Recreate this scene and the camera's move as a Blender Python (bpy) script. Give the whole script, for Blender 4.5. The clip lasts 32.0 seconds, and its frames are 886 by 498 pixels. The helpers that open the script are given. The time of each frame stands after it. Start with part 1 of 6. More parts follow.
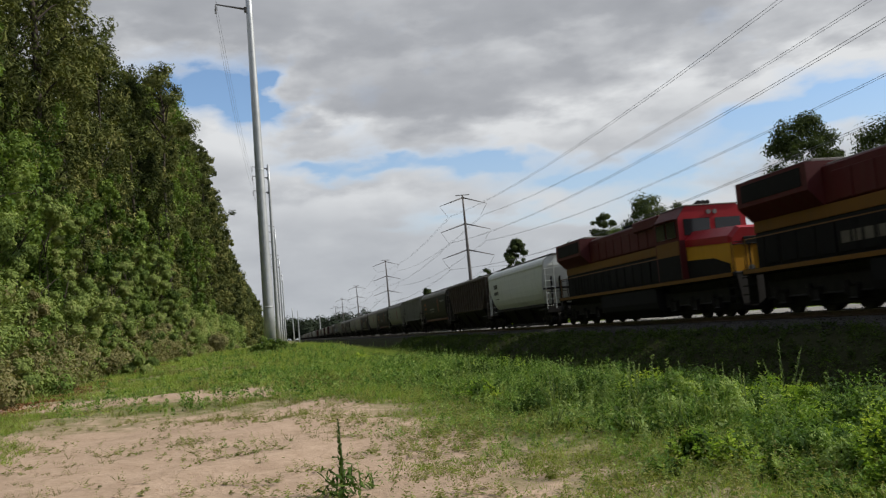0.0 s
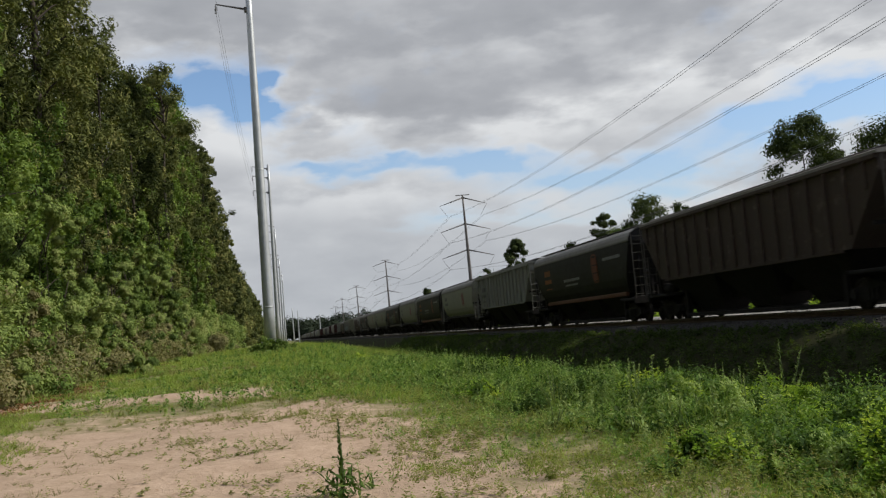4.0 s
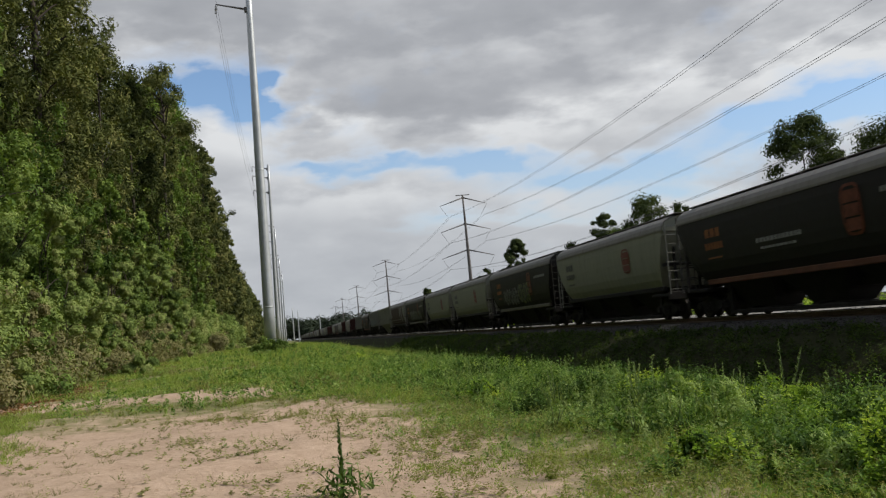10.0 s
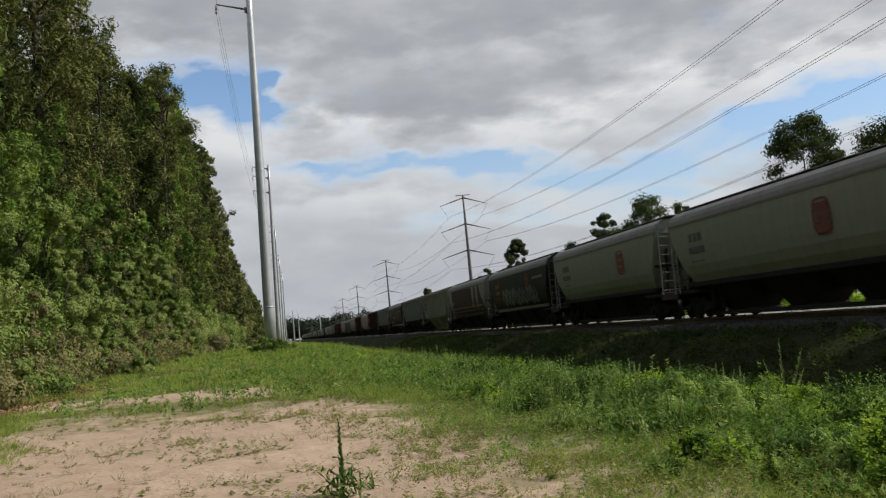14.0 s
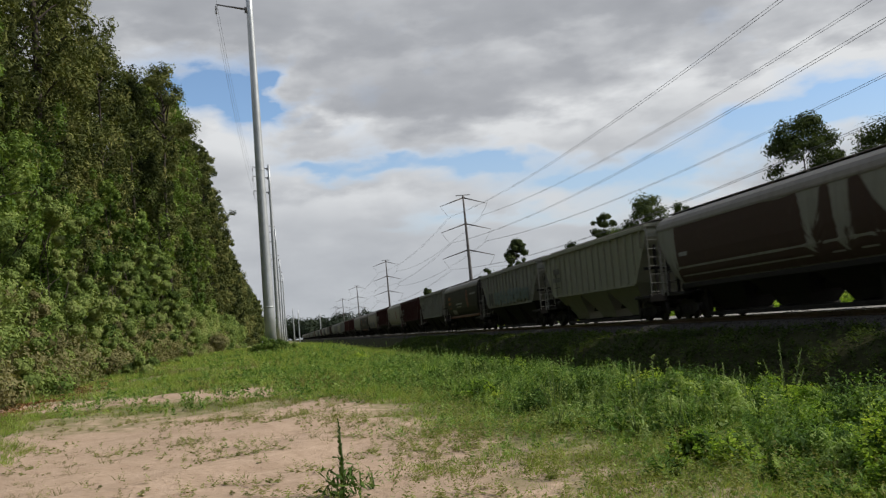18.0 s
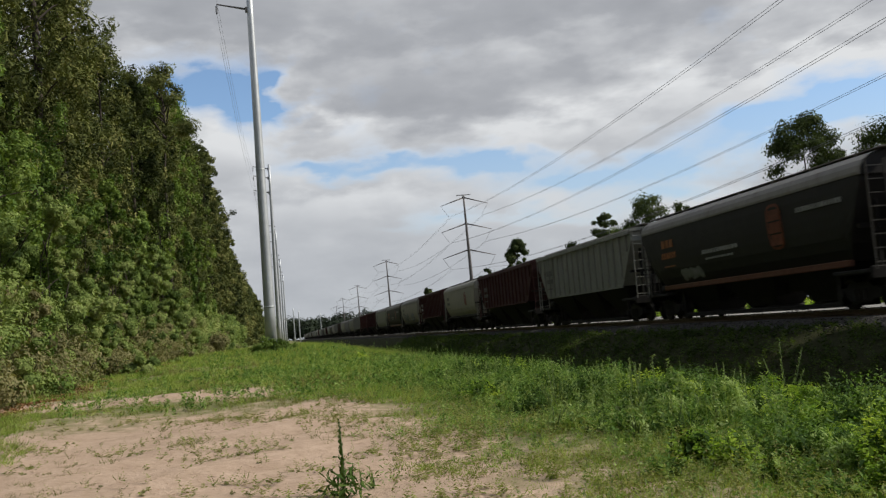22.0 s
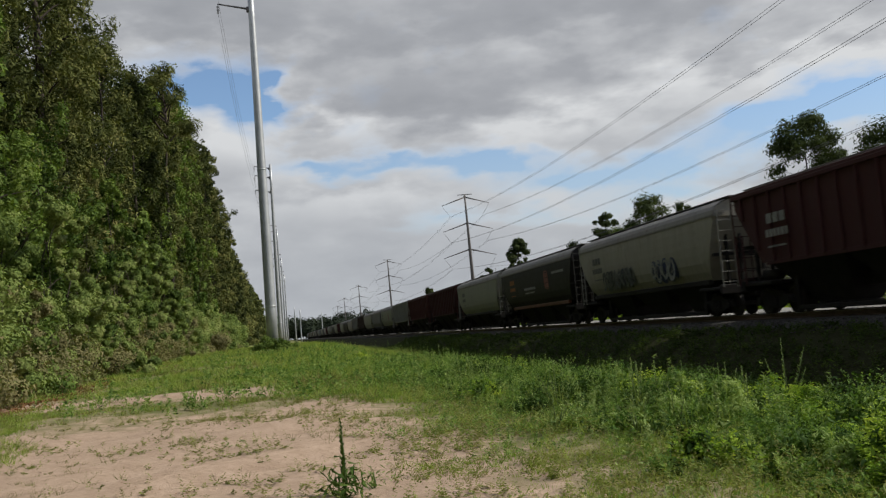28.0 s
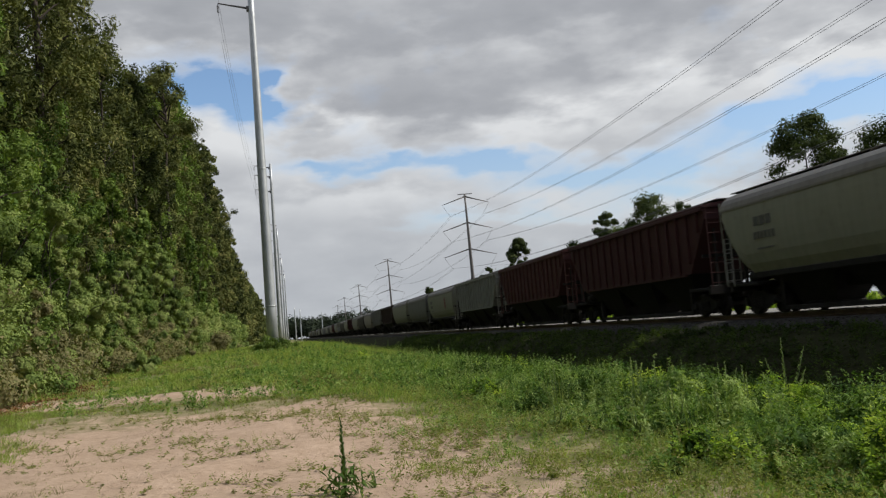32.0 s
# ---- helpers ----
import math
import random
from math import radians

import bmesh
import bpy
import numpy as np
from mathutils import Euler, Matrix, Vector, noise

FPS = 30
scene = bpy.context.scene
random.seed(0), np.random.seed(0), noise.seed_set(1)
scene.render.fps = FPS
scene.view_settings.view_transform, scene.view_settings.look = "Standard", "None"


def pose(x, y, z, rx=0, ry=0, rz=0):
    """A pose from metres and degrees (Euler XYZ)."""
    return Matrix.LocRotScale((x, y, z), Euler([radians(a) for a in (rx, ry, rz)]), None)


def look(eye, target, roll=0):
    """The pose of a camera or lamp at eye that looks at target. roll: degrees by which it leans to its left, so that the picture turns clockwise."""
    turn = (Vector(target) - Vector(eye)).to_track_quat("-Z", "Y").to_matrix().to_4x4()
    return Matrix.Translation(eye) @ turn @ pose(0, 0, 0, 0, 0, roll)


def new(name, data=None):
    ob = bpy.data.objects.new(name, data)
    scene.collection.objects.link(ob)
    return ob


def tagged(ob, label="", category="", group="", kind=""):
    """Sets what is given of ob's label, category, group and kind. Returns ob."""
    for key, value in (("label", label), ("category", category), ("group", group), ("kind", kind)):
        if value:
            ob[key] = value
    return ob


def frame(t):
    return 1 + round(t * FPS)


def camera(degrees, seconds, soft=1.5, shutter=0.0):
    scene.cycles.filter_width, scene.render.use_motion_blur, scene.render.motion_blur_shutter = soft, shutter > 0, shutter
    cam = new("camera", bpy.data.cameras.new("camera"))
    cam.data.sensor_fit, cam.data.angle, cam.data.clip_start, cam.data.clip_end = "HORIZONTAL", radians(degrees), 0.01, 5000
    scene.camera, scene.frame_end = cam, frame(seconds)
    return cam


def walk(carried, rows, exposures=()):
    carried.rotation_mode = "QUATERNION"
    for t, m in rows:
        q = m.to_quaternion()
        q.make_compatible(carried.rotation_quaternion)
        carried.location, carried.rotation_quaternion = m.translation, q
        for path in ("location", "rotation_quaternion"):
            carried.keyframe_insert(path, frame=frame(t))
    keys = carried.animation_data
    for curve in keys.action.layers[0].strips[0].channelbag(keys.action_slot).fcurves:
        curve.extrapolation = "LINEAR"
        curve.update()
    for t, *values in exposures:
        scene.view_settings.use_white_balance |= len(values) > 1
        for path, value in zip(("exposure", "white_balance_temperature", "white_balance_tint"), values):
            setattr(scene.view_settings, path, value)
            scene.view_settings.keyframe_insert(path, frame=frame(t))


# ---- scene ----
cam = camera(52.2, 32.0, soft=1.3, shutter=0.35)

EYE = Vector((0.0, 0.0, 1.6))
TRACK_X = 17.44          # centre line of the track, which runs along +y
RAIL_Z = 1.125           # top of the rails


def aim(yaw, pitch, roll=-4.7):
    """Pose of the tripod head: yaw to the right of the track's direction, pitch up, in degrees."""
    a, b = radians(yaw), radians(pitch)
    way = Vector((math.sin(a) * math.cos(b), math.cos(a) * math.cos(b), math.sin(b)))
    return look(EYE, EYE + way * 10, roll)


YAW, PITCH = 10.28, 4.951
walk(cam, [
    (0.0, aim(YAW, PITCH)),
    (9.0, aim(YAW - 0.004, PITCH)),
    (14.5, aim(YAW - 0.022, PITCH + 0.008)),
    (21.5, aim(YAW - 0.040, PITCH)),
    (22.7, aim(YAW - 0.080, PITCH - 0.006)),
    (25.5, aim(YAW - 0.092, PITCH - 0.012)),
    (27.5, aim(YAW - 0.135, PITCH - 0.018)),
    (30.5, aim(YAW - 0.135, PITCH - 0.022)),
    (32.0, aim(YAW - 0.142, PITCH - 0.055)),
], exposures=[(0.0, 0.0), (25.5, 0.0), (28.0, -0.12), (29.5, -0.08), (31.0, 0.0), (32.0, 0.0)])

# ---- light ----
SUN_AZ, SUN_EL = radians(97), radians(40)   # azimuth clockwise from +y
SUN_WAY = Vector((math.sin(SUN_AZ) * math.cos(SUN_EL), math.cos(SUN_AZ) * math.cos(SUN_EL), math.sin(SUN_EL)))
sun_data = bpy.data.lights.new("sun", "SUN")
sun_data.energy, sun_data.angle, sun_data.color = 4.9, radians(0.6), (1.0, 0.94, 0.83)
sun = new("sun", sun_data)
sun.matrix_world = look(SUN_WAY * 50, (0, 0, 0))


def math_node(nt, op, a, b=0.0, c=0.0, clamp=False):
    n = nt.nodes.new("ShaderNodeMath")
    n.operation, n.use_clamp = op, clamp
    for i, v in enumerate((a, b, c)):
        if isinstance(v, (int, float)):
            n.inputs[i].default_value = v
        else:
            nt.links.new(v, n.inputs[i])
    return n.outputs[0]


def mix_rgb(nt, fac, a, b, blend="MIX"):
    n = nt.nodes.new("ShaderNodeMix")
    n.data_type, n.blend_type = "RGBA", blend
    for i, v in ((0, fac), (6, a), (7, b)):
        if isinstance(v, (int, float)):
            n.inputs[i].default_value = v
        elif isinstance(v, (tuple, list)):
            n.inputs[i].default_value = (*v[:3], 1)
        else:
            nt.links.new(v, n.inputs[i])
    return n.outputs[2]


def ramp(nt, fac, stops):
    n = nt.nodes.new("ShaderNodeValToRGB")
    while len(n.color_ramp.elements) < len(stops):
        n.color_ramp.elements.new(0.5)
    for e, (p, c) in zip(n.color_ramp.elements, stops):
        e.position = p
        e.color = (*c, 1) if isinstance(c, (tuple, list)) else (c, c, c, 1)
    nt.links.new(fac, n.inputs[0])
    return n.outputs[0]


def noise_node(nt, vec, scale, detail=4.0, rough=0.55, distortion=0.0):
    n = nt.nodes.new("ShaderNodeTexNoise")
    n.inputs["Scale"].default_value, n.inputs["Detail"].default_value = scale, detail
    n.inputs["Roughness"].default_value, n.inputs["Distortion"].default_value = rough, distortion
    if vec is not None:
        nt.links.new(vec, n.inputs["Vector"])
    return n.outputs[0]


def scaled(nt, vec, sx, sy, sz):
    n = nt.nodes.new("ShaderNodeVectorMath")
    n.operation = "MULTIPLY"
    nt.links.new(vec, n.inputs[0])
    n.inputs[1].default_value = (sx, sy, sz)
    return n.outputs[0]


def build_sky():
    """Blue sky with a broken layer of cumulus, thicker overhead, paler towards the horizon."""
    w = bpy.data.worlds.new("sky")
    scene.world = w
    w.use_nodes = True
    nt = w.node_tree
    nt.nodes.clear()
    sky = nt.nodes.new("ShaderNodeTexSky")
    sky.sky_type, sky.sun_disc = "NISHITA", False
    sky.sun_elevation, sky.sun_rotation = SUN_EL, SUN_AZ
    sky.air_density, sky.dust_density, sky.ozone_density = 1.0, 0.3, 3.0
    co = nt.nodes.new("ShaderNodeTexCoord").outputs["Generated"]
    sep = nt.nodes.new("ShaderNodeSeparateXYZ")
    nt.links.new(co, sep.inputs[0])
    x, y, z = sep.outputs
    up = math_node(nt, "MAXIMUM", z, 0.0)
    az = math_node(nt, "MULTIPLY", math_node(nt, "ARCTAN2", x, y), 57.296)
    el = math_node(nt, "MULTIPLY", math_node(nt, "ARCSINE", z), 57.296)
    comb = nt.nodes.new("ShaderNodeCombineXYZ")
    nt.links.new(math_node(nt, "MULTIPLY", az, 0.11), comb.inputs[0])
    nt.links.new(math_node(nt, "MULTIPLY", el, 0.21), comb.inputs[1])
    plane = comb.outputs[0]
    big = noise_node(nt, plane, 0.75, 4.0, 0.5, 0.3)
    fine = noise_node(nt, plane, 2.4, 7.0, 0.50, 0.0)
    other = noise_node(nt, scaled(nt, plane, -1.0, 1.3, 1.0), 2.0, 7.0, 0.50, 0.0)
    # the clouds' ragged edges shift the openings between them
    az = math_node(nt, "ADD", az, math_node(nt, "MULTIPLY", math_node(nt, "SUBTRACT", fine, 0.5), 9.0))
    el = math_node(nt, "ADD", el, math_node(nt, "MULTIPLY", math_node(nt, "SUBTRACT", other, 0.5), 4.0))

    def blob(a, e, sa, se, amount):
        p = math_node(nt, "POWER", math_node(nt, "ABSOLUTE", math_node(nt, "DIVIDE", math_node(nt, "SUBTRACT", az, a), sa)), 2.0)
        q = math_node(nt, "POWER", math_node(nt, "ABSOLUTE", math_node(nt, "DIVIDE", math_node(nt, "SUBTRACT", el, e), se)), 2.0)
        return math_node(nt, "MULTIPLY", math_node(nt, "EXPONENT", math_node(nt, "MULTIPLY", math_node(nt, "ADD", p, q), -1.0)), amount)

    def total(rows):
        s = blob(*rows[0])
        for r in rows[1:]:
            s = math_node(nt, "ADD", s, blob(*r))
        return s

    gaps = total(GAPS)
    dark = total(DARKS)
    cover = math_node(nt, "ADD", math_node(nt, "ADD", math_node(nt, "MULTIPLY", big, 0.55), math_node(nt, "MULTIPLY", fine, 0.6)), 0.30)
    cover = math_node(nt, "SUBTRACT", cover, gaps)
    # the layer breaks up overhead
    high = math_node(nt, "DIVIDE", math_node(nt, "SUBTRACT", el, 27.0), 16.0, clamp=True)
    cover = math_node(nt, "SUBTRACT", cover, math_node(nt, "MULTIPLY", high, 0.42))
    mask = ramp(nt, cover, [(0.16, 0.0), (0.42, 0.45), (0.80, 1.0)])
    shade = math_node(nt, "ADD", math_node(nt, "ADD", dark, 0.30), math_node(nt, "MULTIPLY", math_node(nt, "SUBTRACT", other, 0.5), 1.0))
    shade = math_node(nt, "ADD", shade, math_node(nt, "MULTIPLY", math_node(nt, "SUBTRACT", cover, 0.80), 0.8))
    tone = ramp(nt, shade, CLOUD_TONES)
    haze = math_node(nt, "MULTIPLY", math_node(nt, "SUBTRACT", 1.0, math_node(nt, "MULTIPLY", up, 4.2), clamp=True), 0.75)
    blue = nt.nodes.new("ShaderNodeMix")
    blue.data_type = "RGBA"
    blue.blend_type = "MULTIPLY"
    blue.inputs[0].default_value = 1.0
    nt.links.new(sky.outputs[0], blue.inputs[6])
    blue.inputs[7].default_value = (*[SKY_GAIN] * 3, 1)
    col = mix_rgb(nt, mask, blue.outputs[2], tone)
    col = mix_rgb(nt, haze, col, HAZE)
    bg = nt.nodes.new("ShaderNodeBackground")
    bg.inputs[1].default_value = 1.0
    nt.links.new(col, bg.inputs[0])
    out = nt.nodes.new("ShaderNodeOutputWorld")
    nt.links.new(bg.outputs[0], out.inputs[0])


# openings and grey undersides of the cloud layer: azimuth, elevation, their spreads in degrees, strength
GAPS = [(-5.0, 15.8, 4.0, 1.5, 1.0), (-0.6, 14.8, 1.9, 2.0, 0.85), (2.4, 10.4, 3.0, 0.7, 0.75), (8.0, 10.6, 3.5, 0.7, 0.7), (14.0, 10.2, 3.2, 0.9, 0.85), (17.8, 8.5, 3.0, 0.8, 0.6),
        (24.0, 8.7, 5.0, 1.1, 0.85), (30.6, 10.6, 5.0, 1.3, 1.0), (36.5, 11.2, 4.0, 1.4, 1.0), (23.5, 7.0, 3.0, 0.6, 0.55), (9.6, 6.9, 3.0, 0.5, 0.45), (16.5, 6.4, 4.0, 0.5, 0.4),
        (60, 25, 25, 6, 0.4), (-60, 30, 30, 8, 0.4), (120, 45, 40, 14, 0.6), (180, 30, 40, 10, 0.4)]
DARKS = [(15, 18.8, 12, 1.9, 0.36), (8.5, 14.3, 7, 1.7, 0.46), (-4, 20.2, 7, 2.0, 0.42), (6, 2.8, 14, 2.0, 0.20), (25, 15.8, 5, 0.9, 0.16), (5, 9.4, 4, 0.5, 0.12), (30, 19.0, 8, 1.6, 0.2),
         (3.7, 12.9, 2.6, 0.9, -0.34), (17.5, 12.0, 6, 1.1, -0.42), (4, 8.4, 7, 1.0, -0.30), (35.5, 13.5, 5, 1.3, -0.42), (-2.8, 12.4, 3.2, 1.2, -0.42), (19.3, 7.0, 3.0, 0.8, -0.36), (29, 13.2, 6, 1.0, -0.30), (27, 6.0, 6, 1.0, -0.3)]
CLOUD_TONES = [(0.0, (0.74, 0.755, 0.77)), (0.30, (0.54, 0.555, 0.58)), (0.62, (0.40, 0.415, 0.445)), (1.0, (0.33, 0.345, 0.375))]
SKY_GAIN = 0.145
HAZE = (0.47, 0.50, 0.54)
build_sky()


# ---- materials ----
def material(name):
    m = bpy.data.materials.new(name)
    m.use_nodes = True
    nt = m.node_tree
    bsdf = nt.nodes["Principled BSDF"]
    return m, nt, bsdf


def coords(nt, world=False):
    if world:
        return nt.nodes.new("ShaderNodeNewGeometry").outputs["Position"]
    return nt.nodes.new("ShaderNodeTexCoord").outputs["Object"]


def shifted(nt, vec):
    """Coordinates moved by the object's own random number, so that alike pieces differ."""
    info = nt.nodes.new("ShaderNodeObjectInfo")
    n = nt.nodes.new("ShaderNodeVectorMath")
    n.operation = "ADD"
    nt.links.new(vec, n.inputs[0])
    m = math_node(nt, "MULTIPLY", info.outputs["Random"], 57.0)
    c = nt.nodes.new("ShaderNodeCombineXYZ")
    nt.links.new(m, c.inputs[0])
    nt.links.new(m, c.inputs[1])
    nt.links.new(c.outputs[0], n.inputs[1])
    return n.outputs[0]


def bump(nt, bsdf, height, strength=0.3, distance=0.02):
    b = nt.nodes.new("ShaderNodeBump")
    b.inputs["Strength"].default_value, b.inputs["Distance"].default_value = strength, distance
    nt.links.new(height, b.inputs["Height"])
    nt.links.new(b.outputs[0], bsdf.inputs["Normal"])


def car_paint(name, colour, rust=(0.09, 0.045, 0.028), wear=0.35, rough=0.75, streak=0.5, dust=0.30):
    """Weathered paint of rolling stock: grime in vertical streaks, fine speckle, rust spots."""
    m, nt, bsdf = material(name)
    co = shifted(nt, coords(nt))
    streaks = noise_node(nt, scaled(nt, co, 1.0, 2.6, 0.22), 1.6, 6.0, 0.62)
    spots = noise_node(nt, co, 2.3, 8.0, 0.68)
    grain = noise_node(nt, co, 38.0, 3.0, 0.6)
    dirt = tuple(c * 0.5 + d * dust for c, d in zip(colour, (0.11, 0.095, 0.075)))
    a = mix_rgb(nt, math_node(nt, "MULTIPLY", ramp(nt, streaks, [(0.40, 0.0), (0.72, 1.0)]), streak), colour, dirt)
    a = mix_rgb(nt, math_node(nt, "MULTIPLY", ramp(nt, spots, [(0.56, 0.0), (0.68, 1.0)]), wear), a, rust)
    a = mix_rgb(nt, math_node(nt, "MULTIPLY", grain, 0.25), a, dirt)
    nt.links.new(a, bsdf.inputs["Base Color"])
    nt.links.new(math_node(nt, "ADD", math_node(nt, "MULTIPLY", spots, 0.25), rough - 0.12), bsdf.inputs["Roughness"])
    bsdf.inputs["Specular IOR Level"].default_value = 0.2
    bump(nt, bsdf, grain, 0.12, 0.01)
    return m


def plain(name, colour, rough=0.6, metal=0.0, vary=0.25, scale=6.0):
    m, nt, bsdf = material(name)
    co = shifted(nt, coords(nt))
    a = noise_node(nt, co, scale, 5.0, 0.6)
    b = noise_node(nt, co, scale * 9, 3.0, 0.6)
    dark = tuple(c * (1 - vary) for c in colour)
    light = tuple(min(1, c * (1 + vary * 0.6)) for c in colour)
    c = mix_rgb(nt, ramp(nt, a, [(0.32, 0.0), (0.68, 1.0)]), dark, light)
    c = mix_rgb(nt, math_node(nt, "MULTIPLY", b, 0.35), c, dark)
    nt.links.new(c, bsdf.inputs["Base Color"])
    bsdf.inputs["Roughness"].default_value, bsdf.inputs["Metallic"].default_value = rough, metal
    bsdf.inputs["Specular IOR Level"].default_value = 0.25
    bump(nt, bsdf, b, 0.15, 0.01)
    return m


def foliage(name, colours, translucent=0.35, rough=0.55, patch=0.35, leafwise=0.40, patchwise=1.6, treewise=0.0):
    """Leaves: colour from leaf to leaf and in larger patches, with light coming through."""
    m, nt, bsdf = material(name)
    geo = nt.nodes.new("ShaderNodeNewGeometry")
    stops = [(i / (len(colours) - 1), c) for i, c in enumerate(colours)]
    big = noise_node(nt, geo.outputs["Position"], patch, 3.0, 0.5)
    t = math_node(nt, "ADD", math_node(nt, "MULTIPLY", geo.outputs["Random Per Island"], leafwise),
                  math_node(nt, "MULTIPLY", math_node(nt, "SUBTRACT", big, 0.33), patchwise))
    own = nt.nodes.new("ShaderNodeObjectInfo").outputs["Random"]
    t = math_node(nt, "ADD", t, math_node(nt, "MULTIPLY", math_node(nt, "SUBTRACT", own, 0.5), treewise), clamp=True)
    col = ramp(nt, t, stops)
    nt.links.new(col, bsdf.inputs["Base Color"])
    bsdf.inputs["Roughness"].default_value = rough + 0.2
    bsdf.inputs["Specular IOR Level"].default_value = 0.08
    tr = nt.nodes.new("ShaderNodeBsdfTranslucent")
    nt.links.new(mix_rgb(nt, 1.0, col, (1.25, 1.3, 0.6), "MULTIPLY"), tr.inputs[0])
    mx = nt.nodes.new("ShaderNodeMixShader")
    mx.inputs[0].default_value = translucent
    nt.links.new(bsdf.outputs[0], mx.inputs[1])
    nt.links.new(tr.outputs[0], mx.inputs[2])
    nt.links.new(mx.outputs[0], nt.nodes["Material Output"].inputs[0])
    return m


LEAF_PINE = foliage("pine_needles", [(0.0146, 0.0224, 0.0078), (0.0538, 0.0672, 0.0213), (0.1344, 0.1478, 0.047), (0.224, 0.2072, 0.0806)], 0.15, 0.65, 0.5, 0.34, 1.8, treewise=0.45)
LEAF_VINE = foliage("vine_leaves", [(0.0243, 0.0459, 0.0108), (0.0743, 0.1215, 0.027), (0.1553, 0.2228, 0.0486), (0.243, 0.297, 0.081)], 0.3, 0.5, 0.7, treewise=0.45)
LEAF_SHRUB = foliage("shrub_leaves", [(0.0483, 0.0795, 0.0199), (0.1207, 0.1732, 0.0454), (0.2059, 0.2627, 0.0767), (0.284, 0.3053, 0.1207)], 0.25, 0.5, 0.7, treewise=0.45)
LEAF_LIME = foliage("fresh_green_leaves", [(0.0313, 0.0581, 0.0145), (0.0894, 0.1453, 0.0324), (0.1677, 0.2348, 0.0559), (0.246, 0.3075, 0.095)], 0.3, 0.5, 0.6, treewise=0.45)
LEAF_DRY = foliage("dry_undergrowth", [(0.069, 0.0736, 0.0322), (0.1437, 0.138, 0.0633), (0.2185, 0.1978, 0.0978), (0.161, 0.1898, 0.069)], 0.25, 0.7, 0.7)
LEAF_FAR = foliage("far_leaves", [(0.022, 0.033, 0.013), (0.055, 0.075, 0.026), (0.105, 0.125, 0.045)], 0.25, 0.6, 0.35)
LEAF_WEED = foliage("weed_leaves", [(0.0208, 0.0489, 0.0104), (0.0728, 0.1435, 0.0312), (0.1664, 0.26, 0.0645), (0.312, 0.3952, 0.1352)], 0.34, 0.5, 2.2, 0.35, 2.3)
LEAF_BUSH = foliage("bright_bush_leaves", [(0.0473, 0.0998, 0.0126), (0.1365, 0.2363, 0.0273), (0.294, 0.4095, 0.0504), (0.441, 0.504, 0.0893)], 0.4, 0.45, 2.2, 0.35, 2.2)
LEAF_PALE = foliage("pale_weed_leaves", [(0.08, 0.13, 0.035), (0.17, 0.24, 0.075), (0.30, 0.36, 0.15)], 0.25, 0.55, 1.2)
GRASS = foliage("grass_blades", [(0.065, 0.125, 0.020), (0.155, 0.245, 0.042), (0.26, 0.335, 0.075), (0.37, 0.36, 0.14)], 0.35, 0.6, 0.9, 0.4, 2.0)
LEAF_HORIZON = foliage("horizon_leaves", [(0.012, 0.018, 0.011), (0.026, 0.036, 0.022), (0.045, 0.058, 0.036)], 0.1, 0.6, 0.05)
# the train's shade on the bank is put into this darker leaf colour
LEAF_SHADE = foliage("shaded_bank_leaves", [(0.0168, 0.0288, 0.0072), (0.045, 0.069, 0.0156), (0.096, 0.126, 0.03)], 0.35, 0.6, 0.8)
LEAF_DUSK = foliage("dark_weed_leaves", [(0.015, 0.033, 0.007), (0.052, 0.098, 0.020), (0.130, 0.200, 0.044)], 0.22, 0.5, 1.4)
GRASS_DRY = foliage("dry_grass_blades", [(0.095, 0.12, 0.032), (0.155, 0.16, 0.058), (0.24, 0.215, 0.095), (0.13, 0.18, 0.045)], 0.3, 0.7, 1.3)
LEAF_EDGE = foliage("low_edge_leaves", [(0.075, 0.100, 0.024), (0.145, 0.185, 0.042), (0.23, 0.255, 0.075), (0.28, 0.235, 0.12)], 0.3, 0.6, 1.6)
LITTER = foliage("fallen_leaves", [(0.10, 0.06, 0.03), (0.20, 0.11, 0.055), (0.28, 0.16, 0.08)], 0.15, 0.8, 0.9)
BARK = plain("bark", (0.050, 0.040, 0.032), 0.9, 0, 0.45, 3.0)
STEM = plain("green_stem", (0.10, 0.14, 0.05), 0.7, 0, 0.3, 8.0)


